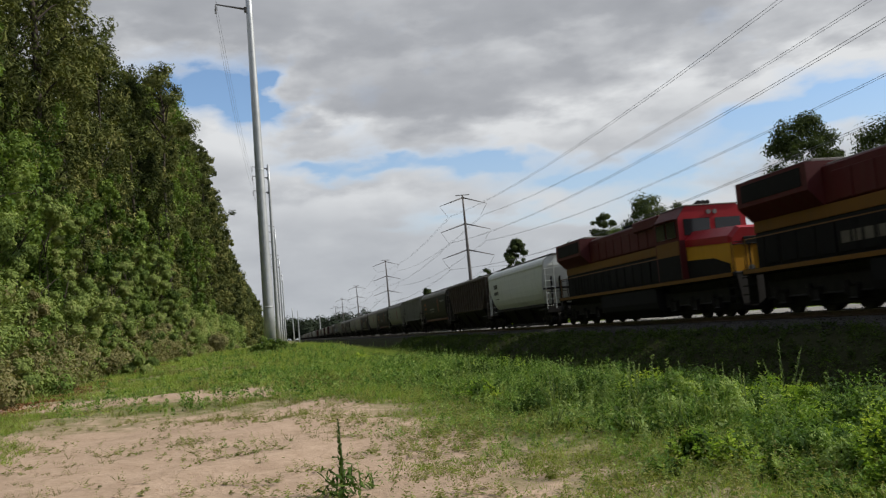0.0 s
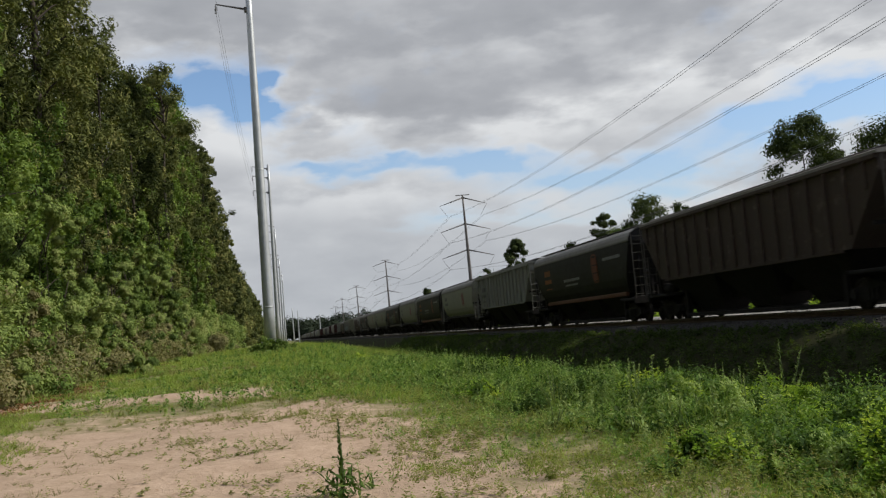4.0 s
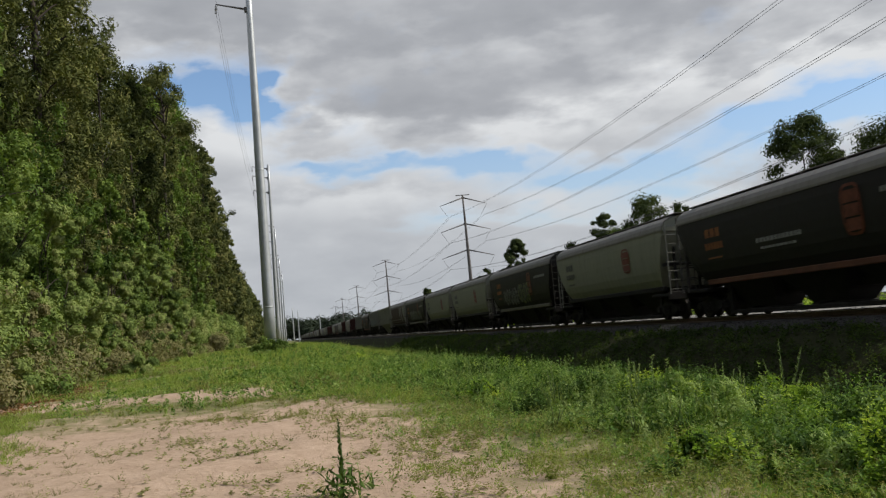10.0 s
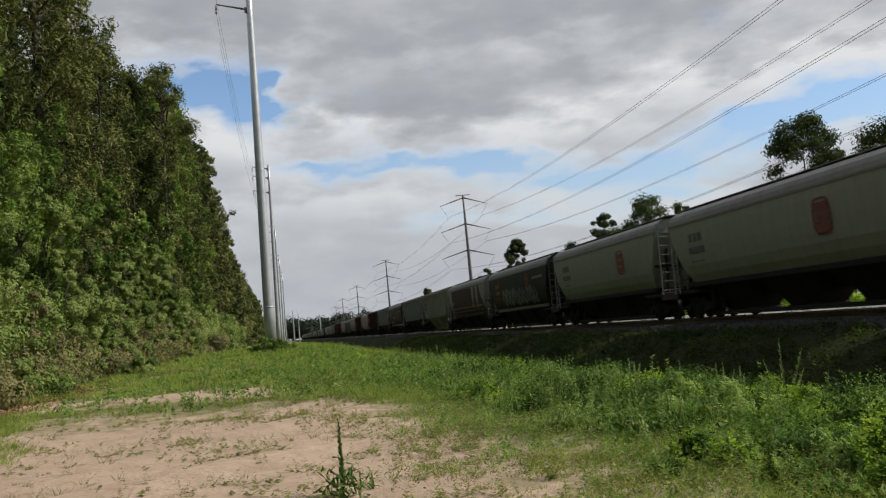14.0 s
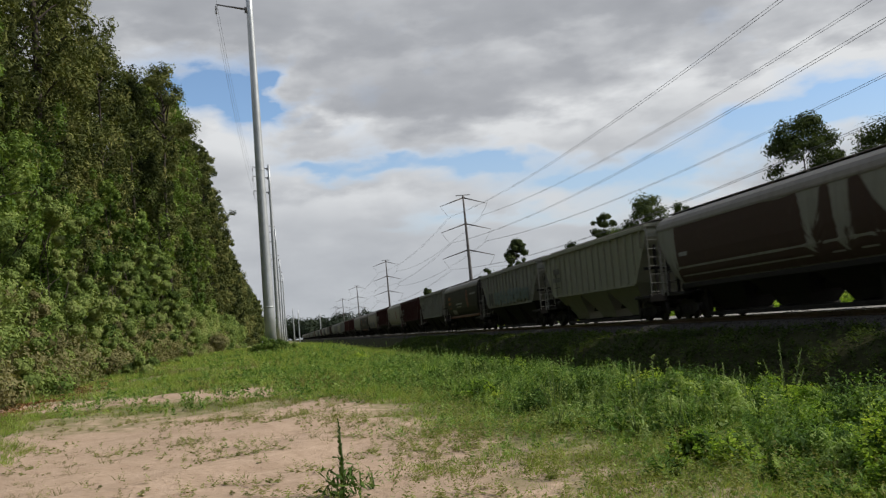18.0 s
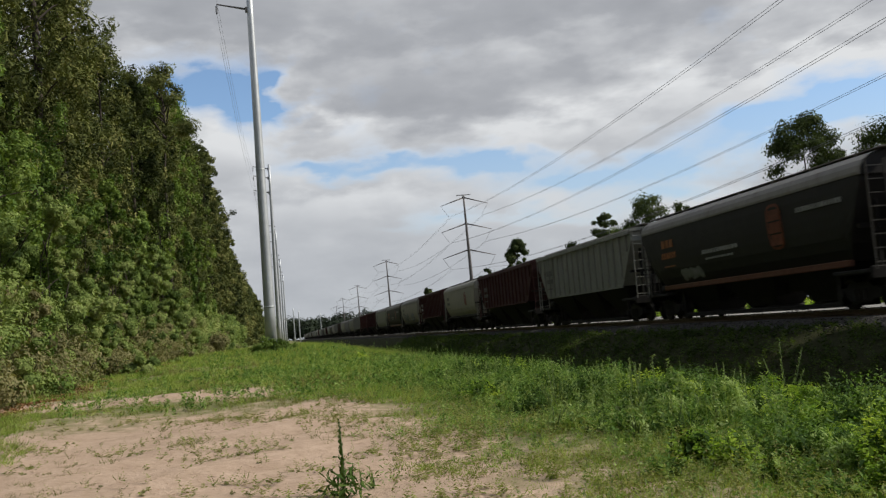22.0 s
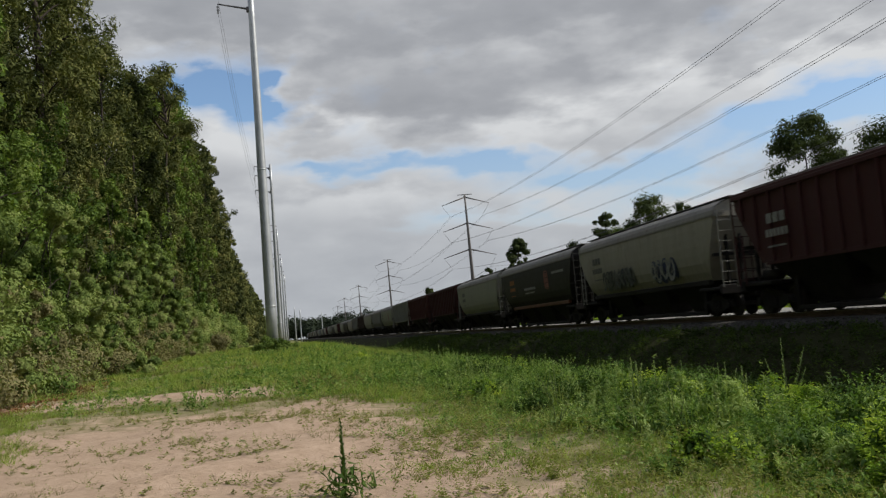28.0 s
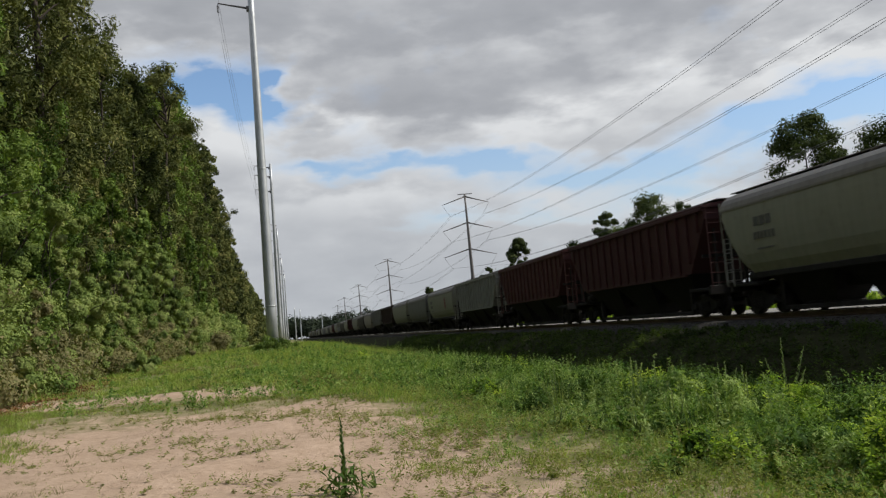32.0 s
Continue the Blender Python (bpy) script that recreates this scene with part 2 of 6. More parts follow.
def ground_material():
    """Pinkish sand, thin turf, earth darkened in place of shade under the weeds and on the bank, and pale gravel beyond
    the track.
    """
    m, nt, bsdf = material("sandy_ground")
    pos = coords(nt, True)
    sep = nt.nodes.new("ShaderNodeSeparateXYZ")
    nt.links.new(pos, sep.inputs[0])
    x, y, z = sep.outputs
    n1 = noise_node(nt, pos, 0.22, 4.0, 0.55)
    n5 = noise_node(nt, scaled(nt, pos, 0.9, 1.1, 1.0), 5.5, 7.0, 0.70)
    n2 = noise_node(nt, pos, 1.6, 6.0, 0.62)
    n3 = noise_node(nt, pos, 14.0, 5.0, 0.65)
    n4 = noise_node(nt, pos, 90.0, 2.0, 0.6)
    sand = mix_rgb(nt, ramp(nt, n2, [(0.30, 0.0), (0.70, 1.0)]), (0.30, 0.212, 0.150), (0.455, 0.337, 0.250))
    sand = mix_rgb(nt, math_node(nt, "MULTIPLY", ramp(nt, n3, [(0.45, 0.0), (0.75, 1.0)]), 0.7), sand, (0.235, 0.165, 0.11))
    sand = mix_rgb(nt, math_node(nt, "MULTIPLY", n4, 0.35), sand, (0.49, 0.385, 0.295))
    sand = mix_rgb(nt, math_node(nt, "MULTIPLY", ramp(nt, n5, [(0.53, 0.0), (0.66, 1.0)]), 0.5), sand, (0.20, 0.145, 0.085))
    turf = mix_rgb(nt, n3, (0.075, 0.105, 0.028), (0.165, 0.17, 0.065))
    # where the sand lies bare: in front, thinning out away from the clearing
    edge = math_node(nt, "ADD", math_node(nt, "MULTIPLY", math_node(nt, "SUBTRACT", n1, 0.5), 11.0),
                     math_node(nt, "MULTIPLY", math_node(nt, "SUBTRACT", n2, 0.5), 10.0))
    far = math_node(nt, "DIVIDE", math_node(nt, "SUBTRACT", math_node(nt, "SUBTRACT", y, 20.5), edge), 4.0)
    right = math_node(nt, "DIVIDE", math_node(nt, "SUBTRACT", math_node(nt, "SUBTRACT", math_node(nt, "ADD", x, math_node(nt, "MULTIPLY", y, 0.10)), 3.3), math_node(nt, "MULTIPLY", edge, 0.45)), 1.6)
    bare = math_node(nt, "MAXIMUM", far, right)
    strip = math_node(nt, "ABSOLUTE", math_node(nt, "SUBTRACT", math_node(nt, "ADD", y, math_node(nt, "MULTIPLY", x, 0.25)), math_node(nt, "ADD", 28.5, math_node(nt, "MULTIPLY", edge, 0.35))))
    strip = math_node(nt, "MAXIMUM", math_node(nt, "SUBTRACT", strip, 1.6), math_node(nt, "ADD", x, 0.4))
    bare = math_node(nt, "MINIMUM", bare, strip)
    fac = ramp(nt, bare, [(0.0, 0.0), (1.0, 1.0)])
    col = mix_rgb(nt, math_node(nt, "MULTIPLY", fac, 0.86), sand, turf)
    # shade below the weeds and on the bank is mixed into this dark earth
    shaded_soil = mix_rgb(nt, n3, (0.014, 0.017, 0.007), (0.040, 0.040, 0.018))
    col = mix_rgb(nt, math_node(nt, "MULTIPLY", math_node(nt, "DIVIDE", math_node(nt, "SUBTRACT", x, 4.6), 3.4, clamp=True), 0.97), col, shaded_soil)
    gravel = mix_rgb(nt, n3, (0.15, 0.143, 0.13), (0.30, 0.29, 0.27))
    gx = math_node(nt, "MULTIPLY", math_node(nt, "GREATER_THAN", x, 19.0), math_node(nt, "LESS_THAN", math_node(nt, "ADD", x, math_node(nt, "MULTIPLY", n2, 1.5)), 32.5))
    col = mix_rgb(nt, gx, col, gravel)
    nt.links.new(col, bsdf.inputs["Base Color"])
    bsdf.inputs["Roughness"].default_value = 0.95
    bsdf.inputs["Specular IOR Level"].default_value = 0.03
    h = math_node(nt, "ADD", math_node(nt, "MULTIPLY", n2, 0.6), math_node(nt, "ADD", math_node(nt, "MULTIPLY", n3, 0.75), math_node(nt, "MULTIPLY", n4, 0.06)))
    bump(nt, bsdf, h, 0.6, 0.07)
    return m


def stone_material():
    m, nt, bsdf = material("ballast_stone")
    pos = coords(nt, True)
    a = noise_node(nt, pos, 9.0, 5.0, 0.7)
    b = noise_node(nt, pos, 45.0, 3.0, 0.6)
    v = nt.nodes.new("ShaderNodeTexVoronoi")
    v.inputs["Scale"].default_value = 16.0
    nt.links.new(pos, v.inputs["Vector"])
    c = mix_rgb(nt, ramp(nt, a, [(0.3, 0.0), (0.7, 1.0)]), (0.015, 0.014, 0.013), (0.050, 0.047, 0.044))
    tone = nt.nodes.new("ShaderNodeSeparateXYZ")
    nt.links.new(v.outputs["Color"], tone.inputs[0])
    c = mix_rgb(nt, math_node(nt, "MULTIPLY", tone.outputs[0], 0.45), c, (0.14, 0.133, 0.124))
    nt.links.new(c, bsdf.inputs["Base Color"])
    bsdf.inputs["Roughness"].default_value = 0.95
    bsdf.inputs["Specular IOR Level"].default_value = 0.03
    bump(nt, bsdf, math_node(nt, "ADD", v.outputs["Distance"], math_node(nt, "MULTIPLY", b, 0.3)), 0.8, 0.05)
    return m


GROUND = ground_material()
STONE = stone_material()
RAIL_STEEL = plain("rusty_rail_steel", (0.13, 0.085, 0.06), 0.55, 0.5, 0.35, 5.0)
RAIL_HEAD = plain("polished_rail_head", (0.42, 0.41, 0.40), 0.3, 0.9, 0.2, 5.0)
TIE_WOOD = plain("weathered_tie_wood", (0.11, 0.085, 0.065), 0.9, 0, 0.4, 3.0)
GALV = plain("galvanised_steel", (0.42, 0.44, 0.45), 0.5, 0.55, 0.16, 1.2)
DULL_STEEL = plain("dark_weathering_steel", (0.14, 0.13, 0.125), 0.65, 0.3, 0.25, 1.5)
WIRE = plain("aluminium_wire", (0.10, 0.105, 0.115), 0.5, 0.4, 0.2, 1.0)
INSUL = plain("grey_insulator", (0.22, 0.22, 0.24), 0.35, 0, 0.2, 4.0)
UNDER = plain("dark_grimy_steel", (0.019, 0.017, 0.0155), 0.8, 0.2, 0.4, 3.0)
WHEEL = plain("worn_wheel_steel", (0.032, 0.028, 0.025), 0.7, 0.2, 0.35, 5.0)
PALE_STEEL = plain("pale_painted_steel", (0.52, 0.53, 0.52), 0.55, 0, 0.2, 5.0)
GRATE = plain("galvanised_grating", (0.11, 0.108, 0.105), 0.6, 0.4, 0.3, 4.0)
GLASS_DARK, _nt, _b = material("cab_glass")
_b.inputs["Base Color"].default_value = (0.015, 0.018, 0.02, 1)
_b.inputs["Roughness"].default_value = 0.08


# ---- mesh building ----
class Shape:
    """Vertices and faces gathered piece by piece into one mesh."""

    def __init__(self):
        self.v, self.f = [], []

    def add(self, verts, faces):
        n = len(self.v)
        self.v += [tuple(p) for p in verts]
        self.f += [tuple(i + n for i in q) for q in faces]
        return self

    def box(self, x0, x1, y0, y1, z0, z1, bevel=0.0, m=None):
        if bevel > 0:
            b = min(bevel, abs(x1 - x0) * 0.45, abs(y1 - y0) * 0.45, abs(z1 - z0) * 0.45)
            bm = bmesh.new()
            bmesh.ops.create_cube(bm, size=1)
            for p in bm.verts:
                p.co = Vector((x0 + (p.co.x + .5) * (x1 - x0), y0 + (p.co.y + .5) * (y1 - y0), z0 + (p.co.z + .5) * (z1 - z0)))
            bmesh.ops.bevel(bm, geom=bm.edges[:], offset=b, segments=1, affect="EDGES")
            bm.verts.index_update()
            vs = [p.co.copy() for p in bm.verts]
            fs = [[p.index for p in q.verts] for q in bm.faces]
            bm.free()
        else:
            vs = [Vector((x, y, z)) for x in (x0, x1) for y in (y0, y1) for z in (z0, z1)]
            fs = [(0, 1, 3, 2), (4, 6, 7, 5), (0, 4, 5, 1), (2, 3, 7, 6), (0, 2, 6, 4), (1, 5, 7, 3)]
        if m is not None:
            vs = [m @ p for p in vs]
        return self.add(vs, fs)

    def tube(self, pts, radii, sides=8, caps=True):
        """A round bar along pts, with a radius at each."""
        pts = [Vector(p) for p in pts]
        if isinstance(radii, (int, float)):
            radii = [radii] * len(pts)
        rings = []
        for i, p in enumerate(pts):
            d = (pts[min(i + 1, len(pts) - 1)] - pts[max(i - 1, 0)]).normalized()
            a = d.cross(Vector((0, 0, 1)) if abs(d.z) < 0.9 else Vector((1, 0, 0))).normalized()
            b = d.cross(a)
            rings.append([p + (a * math.cos(2 * math.pi * k / sides) + b * math.sin(2 * math.pi * k / sides)) * radii[i] for k in range(sides)])
        vs = [p for r in rings for p in r]
        fs = [(i * sides + k, i * sides + (k + 1) % sides, (i + 1) * sides + (k + 1) % sides, (i + 1) * sides + k)
              for i in range(len(pts) - 1) for k in range(sides)]
        if caps:
            fs += [tuple(range(sides))[::-1], tuple((len(pts) - 1) * sides + k for k in range(sides))]
        return self.add(vs, fs)

    def loft(self, rings, closed=True, caps=True):
        """Skin over rings with equal numbers of points."""
        n = len(rings[0])
        vs = [p for r in rings for p in r]
        m = n if closed else n - 1
        fs = [(i * n + k, i * n + (k + 1) % n, (i + 1) * n + (k + 1) % n, (i + 1) * n + k) for i in range(len(rings) - 1) for k in range(m)]
        if caps:
            fs += [tuple(range(n))[::-1], tuple((len(rings) - 1) * n + k for k in range(n))]
        return self.add(vs, fs)

    def mesh(self, name, mat, smooth=False):
        me = bpy.data.meshes.new(name)
        me.from_pydata([tuple(p) for p in self.v], [], self.f)
        me.materials.append(mat)
        bm = bmesh.new()
        bm.from_mesh(me)
        bmesh.ops.recalc_face_normals(bm, faces=bm.faces[:])
        bm.to_mesh(me)
        bm.free()
        if smooth:
            me.shade_smooth()
        return me


def part(name, me, parent, mat=None, label="", m=None):
    """One mesh object under a thing or a part; mat replaces the mesh's own material for this object alone."""
    ob = new(name, me)
    ob.parent = parent
    if m is not None:
        ob.matrix_basis = m
    if mat is not None:
        ob.material_slots[0].link = "OBJECT"
        ob.material_slots[0].material = mat
    if label:
        tagged(ob, label)
    return ob


def thing(name, m, label, category, group="", kind=""):
    ob = new(name)
    ob.empty_display_size = 0.3
    ob.matrix_basis = m
    return tagged(ob, label, category, group, kind)


def smoothstep(a, b, v):
    t = np.clip((np.asarray(v, float) - a) / (b - a), 0, 1)
    return t * t * (3 - 2 * t)


def ground_z(x, y):
    """Height of the natural ground: a level clearing that rises slowly up the line, a ditch along the track."""
    x, y = np.asarray(x, float), np.asarray(y, float)
    z = (0.75 * smoothstep(12, 85, y) + 0.25 * smoothstep(85, 260, y)) * (1 - 0.72 * smoothstep(2.0, 8.5, x))
    ditch = smoothstep(3.8, 9.6, x) * (1 - smoothstep(11.5, 14.0, x))
    z = z - 0.62 * ditch
    bank = smoothstep(10.4, 14.8, x) * (1 - smoothstep(29, 40, x) * 0.6)
    z = z + (RAIL_Z - 0.42 - z) * bank
    z = z + 0.33 * smoothstep(20.2, 21.6, x) * (1 - smoothstep(34, 44, x))
    z = z + 0.05 * np.sin(x * 0.9 + 0.3 * y) * np.cos(y * 0.55) + 0.03 * np.sin(x * 2.3 - y * 1.7)
    return z


def numpy_mesh(name, verts, faces, mat, smooth=False):
    """A mesh from arrays: verts (n, 3); faces (m, 3) or (m, 4)."""
    me = bpy.data.meshes.new(name)
    k = faces.shape[1]
    me.vertices.add(len(verts))
    me.vertices.foreach_set("co", np.ascontiguousarray(verts, np.float32).ravel())
    me.loops.add(faces.size)
    me.loops.foreach_set("vertex_index", np.ascontiguousarray(faces, np.int32).ravel())
    me.polygons.add(len(faces))
    me.polygons.foreach_set("loop_start", np.arange(0, faces.size, k, dtype=np.int32))
    me.update(calc_edges=True)
    me.materials.append(mat)
    if smooth:
        me.shade_smooth()
    return me


# ---- ground and track ----
def axis(stops):
    out = []
    for a, b, step in stops:
        out += list(np.arange(a, b, step))
    return np.array(out + [stops[-1][1]])


gx = axis([(-2600, -200, 400), (-200, -30, 17), (-30, 26, 0.5), (26, 60, 2), (60, 200, 20), (200, 2600, 400)])
gy = axis([(-600, -40, 80), (-40, 4, 4), (4, 60, 0.5), (60, 130, 2), (130, 500, 20), (500, 4500, 400)])
GX, GY = np.meshgrid(gx, gy)
nx, ny = len(gx), len(gy)
idx = np.arange(nx * ny).reshape(ny, nx)
rough_z = ground_z(GX, GY)
near_sand = (1 - smoothstep(40, 60, GY)) * smoothstep(2, 6, GY)
rng = np.random.default_rng(5)
rough_z = rough_z + rng.normal(0, 0.018, rough_z.shape) * near_sand
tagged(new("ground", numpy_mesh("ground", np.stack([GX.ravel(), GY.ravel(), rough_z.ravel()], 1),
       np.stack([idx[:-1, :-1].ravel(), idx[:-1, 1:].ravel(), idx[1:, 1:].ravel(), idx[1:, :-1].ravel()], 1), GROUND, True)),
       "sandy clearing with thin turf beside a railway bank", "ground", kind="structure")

# ballast bed: crown under the ties, shoulders running down to the bank
bed = Shape()
rings = []
for y in list(np.arange(-60, 120, 2.0)) + list(np.arange(120, 1500, 40.0)):
    w = [0.04 * math.sin(y * 1.7 + k * 2.1) for k in range(4)]
    rings.append([(TRACK_X + a, y, z) for a, z in ((-3.3 + w[0], RAIL_Z - 1.0), (-1.95 + w[1], RAIL_Z - 0.20 + w[1] * .3), (-1.4, RAIL_Z - 0.17),
                  (1.4, RAIL_Z - 0.17), (1.95 + w[2], RAIL_Z - 0.20), (3.3 + w[3], RAIL_Z - 1.0))])
bed.loft(rings, closed=False, caps=False)
tagged(new("ballast_bed", bed.mesh("ballast_bed", STONE)), "grey crushed-stone ballast bed under the track", "ballast", kind="structure")


def rail_mesh(y0, y1):
    prof = [(-.07, -.17), (.07, -.17), (.07, -.155), (.012, -.12), (.012, -.045), (.036, -.03), (.036, 0), (-.036, 0), (-.036, -.03), (-.012, -.045), (-.012, -.12), (-.07, -.155)]
    s = Shape()
    s.loft([[(a, y, b) for a, b in prof] for y in (y0, y1)])
    return s


for side in (-1, 1):
    r = thing("rail", pose(TRACK_X + side * 0.7535, 0, RAIL_Z), "rusty steel rail with a polished running head", "rail", "rails of the track")
    part("web", rail_mesh(-60, 1500).mesh("rail", RAIL_STEEL), r)
    part("head", Shape().box(-.034, .034, -60, 1500, 0.0, 0.004).mesh("head", RAIL_HEAD), r, label="polished running surface")
TIE = Shape().box(-1.3, 1.3, -.115, .115, -.33, -.172, 0.02).mesh("tie", TIE_WOOD)
track = thing("tie_row", pose(TRACK_X, 0, RAIL_Z), "weathered wooden ties set in ballast", "ties", kind="structure")
for i in range(240):
    part("tie", TIE, track, m=pose(random.uniform(-.04, .04), 4 + i * 0.5, random.uniform(-.01, .0), 0, 0, random.uniform(-1, 1)))


# ---- plants ----
def leaf_quads(centres, size, rng, squash=0.55, tilt=1.0, up=0.25, out=None):
    """Small pointed leaves, one a centre, that face outwards from their clump: verts and triangles."""
    n = len(centres)
    nrm = rng.normal(size=(n, 3)) * [tilt, tilt, 1]
    nrm[:, 2] = np.abs(nrm[:, 2]) + up
    if out is not None:
        nrm = nrm * 0.42 + out * 1.2
    nrm /= np.linalg.norm(nrm, axis=1)[:, None]
    a = np.cross(nrm, rng.normal(size=(n, 3)))
    a /= np.linalg.norm(a, axis=1)[:, None] + 1e-9
    b = np.cross(nrm, a)
    s = np.asarray(size) * rng.uniform(0.65, 1.35, n)
    s = s[:, None]
    v = np.stack([centres - a * s, centres + a * s * .3 + b * s * squash * 1.3, centres + a * s - b * s * squash * .4], 1)
    return v.reshape(-1, 3), np.arange(n * 3).reshape(-1, 3)


def clumps(rng, centres, radii, per, flat=0.75, hollow=0.25):
    """Points thickest near the outside of round clumps, uneven, and the ways out from the clumps' middles."""
    out, ways = [], []
    for c, r, k in zip(centres, radii, per):
        d = rng.normal(size=(k, 3))
        d /= np.linalg.norm(d, axis=1)[:, None]
        rad = r * rng.uniform(hollow, 1.0, k) ** 0.5 * (1 + 0.25 * np.sin(d[:, 0] * 5 + c[1]) * np.cos(d[:, 2] * 4 + c[0]))
        out.append(c + d * rad[:, None] * [1, 1, flat])
        ways.append(d)
    return np.concatenate(out), np.concatenate(ways)


def trunk_shape(rng, h, r, limbs, lean=0.02, bough=1.0):
    s = Shape()
    n = 7
    bend = rng.normal(0, lean * h * 0.3, (n, 2))
    bend[0] = 0
    pts = [(bend[i][0] * i / n, bend[i][1] * i / n, h * i / (n - 1)) for i in range(n)]
    s.tube(pts, [r * (1 - 0.85 * i / (n - 1)) * (1.25 if i == 0 else 1) for i in range(n)], 8, False)
    t = Shape()
    for c in limbs:
        z0 = max(0.1 * h, min(c[2] - abs(rng.normal(1.2, .6)) - .12 * math.hypot(c[0], c[1]), h * .97))
        k = z0 / h * (n - 1)
        i = int(min(n - 2, k))
        p = Vector(pts[i]).lerp(Vector(pts[i + 1]), k - i)
        q = Vector(c)
        mid = p.lerp(q, 0.55) + Vector((0, 0, 0.08 * (q - p).length))
        rr = max(0.02, r * 0.33 * (1 - z0 / h) + 0.025) * bough
        t.tube([p, mid, q], [rr, rr * .6, rr * .2], 5, False)
    return s, t


def tree(x, y, h, r, leaves, mat, seed, label, group, crown_from=0.12, kind="column", leaf=0.22, z=None, name="tree", squash=0.5, size=1.0, limbs=26, count=0, bough=1.0, hollow=0.62, boughs=0, stem=1.0):
    """A tree with a tapered trunk, limbs that reach into the leaf clumps, and an uneven crown."""
    rng = np.random.default_rng(seed)
    base = float(ground_z(x, y)) - 0.05 if z is None else z
    ob = thing(name, pose(x, y, base), label, "tree", group)
    m = count or int(max(12, h * r * (0.85 if kind == "column" else 0.6)))
    zs = h * (crown_from + (1 - crown_from) * rng.uniform(0, 1, m) ** 0.85)
    u = (zs / h - crown_from) / (1 - crown_from)
    if kind == "column":
        env = r * (0.78 + 0.3 * np.sin(u * 7 + seed)) * np.sqrt(np.clip(1.02 - u ** 3, .05, 1))
    elif kind == "pine":
        env = r * (0.35 + 0.75 * np.sin(np.clip(u * 1.15 + .15, 0, 1) * math.pi) ** 0.8)
    else:
        env = r * np.sqrt(np.clip(1 - (2 * u - 0.9) ** 2 * .8, .1, 1))
    ang = rng.uniform(0, 2 * math.pi, m)
    rad = env * np.sqrt(rng.uniform(0.30 if kind == "column" else 0.12, 1, m))
    cs = np.stack([np.cos(ang) * rad, np.sin(ang) * rad, zs], 1)
    cr = np.clip(rng.normal(0.36, 0.1, m), .2, .6) * r * (1.0 if kind == "column" else 0.8) * size
    if boughs:
        # the needles sit in many separate boughs with shade between them
        k = np.repeat(np.arange(m), boughs)
        cs = cs[k] + rng.normal(0, 1, (len(k), 3)) * (cr[k] * .62)[:, None] * [1, 1, 1.15]
        cr = cr[k] * rng.uniform(.26, .50, len(k))
    per = np.maximum(8, (leaves * cr ** 2 / (cr ** 2).sum()).astype(int))
    pts, ways = clumps(rng, cs, cr, per, 1.45 if boughs > 4 else 0.85, hollow if kind == "column" else 0.08)
    pts[:, 2] = np.maximum(pts[:, 2], 0.1)
    v, f = leaf_quads(pts, leaf, rng, squash, out=ways)
    s, t = trunk_shape(rng, h * (0.96 if stem == 1 else 0.7), (0.0085 * h + 0.04) * stem, cs[:: max(1, len(cs) // limbs)], bough=bough)
    part("trunk", s.mesh("trunk", BARK, True), ob)
    tagged(part("branchwork", t.mesh("branchwork", BARK, True), ob), kind="stuff")
    part("crown", numpy_mesh("crown", v, f, mat), ob)
    return ob


# ---- woods along the clearing ----
EDGE = -9.6          # the wood's edge towards the clearing
rng = np.random.default_rng(11)
y = 33.0
k = 0
while y < 430:
    h = float(np.interp(y, [30, 59, 62, 66, 98, 104, 128, 160, 182, 192, 206, 250, 430], [33, 37, 31, 25.8, 26, 29.5, 33, 35, 33, 28, 25, 21, 20])) + rng.uniform(-1.5, .8)
    r = rng.uniform(2.3, 3.5)
    n = int(np.interp(y, [30, 80, 170, 430], [33000, 24000, 9000, 2000]))
    vine = k in (0, 11, 16, 21)
    back = float(np.interp(y, [30, 66, 90, 120, 430], [1.16, 1.12, 1.08, 0.94, 0.86]))
    tree(EDGE - r * back - (rng.uniform(.6, 2.6) if k % 2 else rng.uniform(-.2, .5)), y, h, r, n, LEAF_VINE if vine else LEAF_PINE, 100 + k,
         "tall tree overgrown with green vines at the wood's edge" if vine else "tall pine with dense dark olive needles at the wood's edge",
         "trees of the wood's edge", 0.03, "column", float(np.interp(y, [30, 80, 200, 430], [.15, .175, .29, .55])), name="tree" if vine else "pine_tree",
         squash=.52 if vine else .40, limbs=26 if y < 100 else 8, boughs=7 if y < 130 else 4 if y < 220 else 0)
    y += r * (1.72 if y < 120 else 1.75)
    k += 1
# second row, which closes the gaps
y = 30.0
while y < 330:
    h = rng.uniform(24, 30)
    tree(EDGE - 11 - rng.uniform(0, 3), y, h - 3, 5.0, 3200, LEAF_PINE, 300 + k, "dark pine standing deeper in the wood", "trees inside the wood", 0.06, "column",
         float(np.interp(y, [30, 100, 330], [.36, .5, .8])), name="pine_tree", limbs=8)
    y += 7.5
    k += 1
# the wood goes on unseen beside and behind the clearing, to block sky light
for yy in range(-70, 30, 9):
    tree(EDGE - 5.5 - rng.uniform(0, 2), yy, rng.uniform(26, 31), 5.2, 1800, LEAF_PINE, 400 + k, "unseen dark pine beside the clearing, added to hold back sky light", "trees inside the wood", 0.05, "column", .75, name="pine_tree", limbs=8)
    k += 1
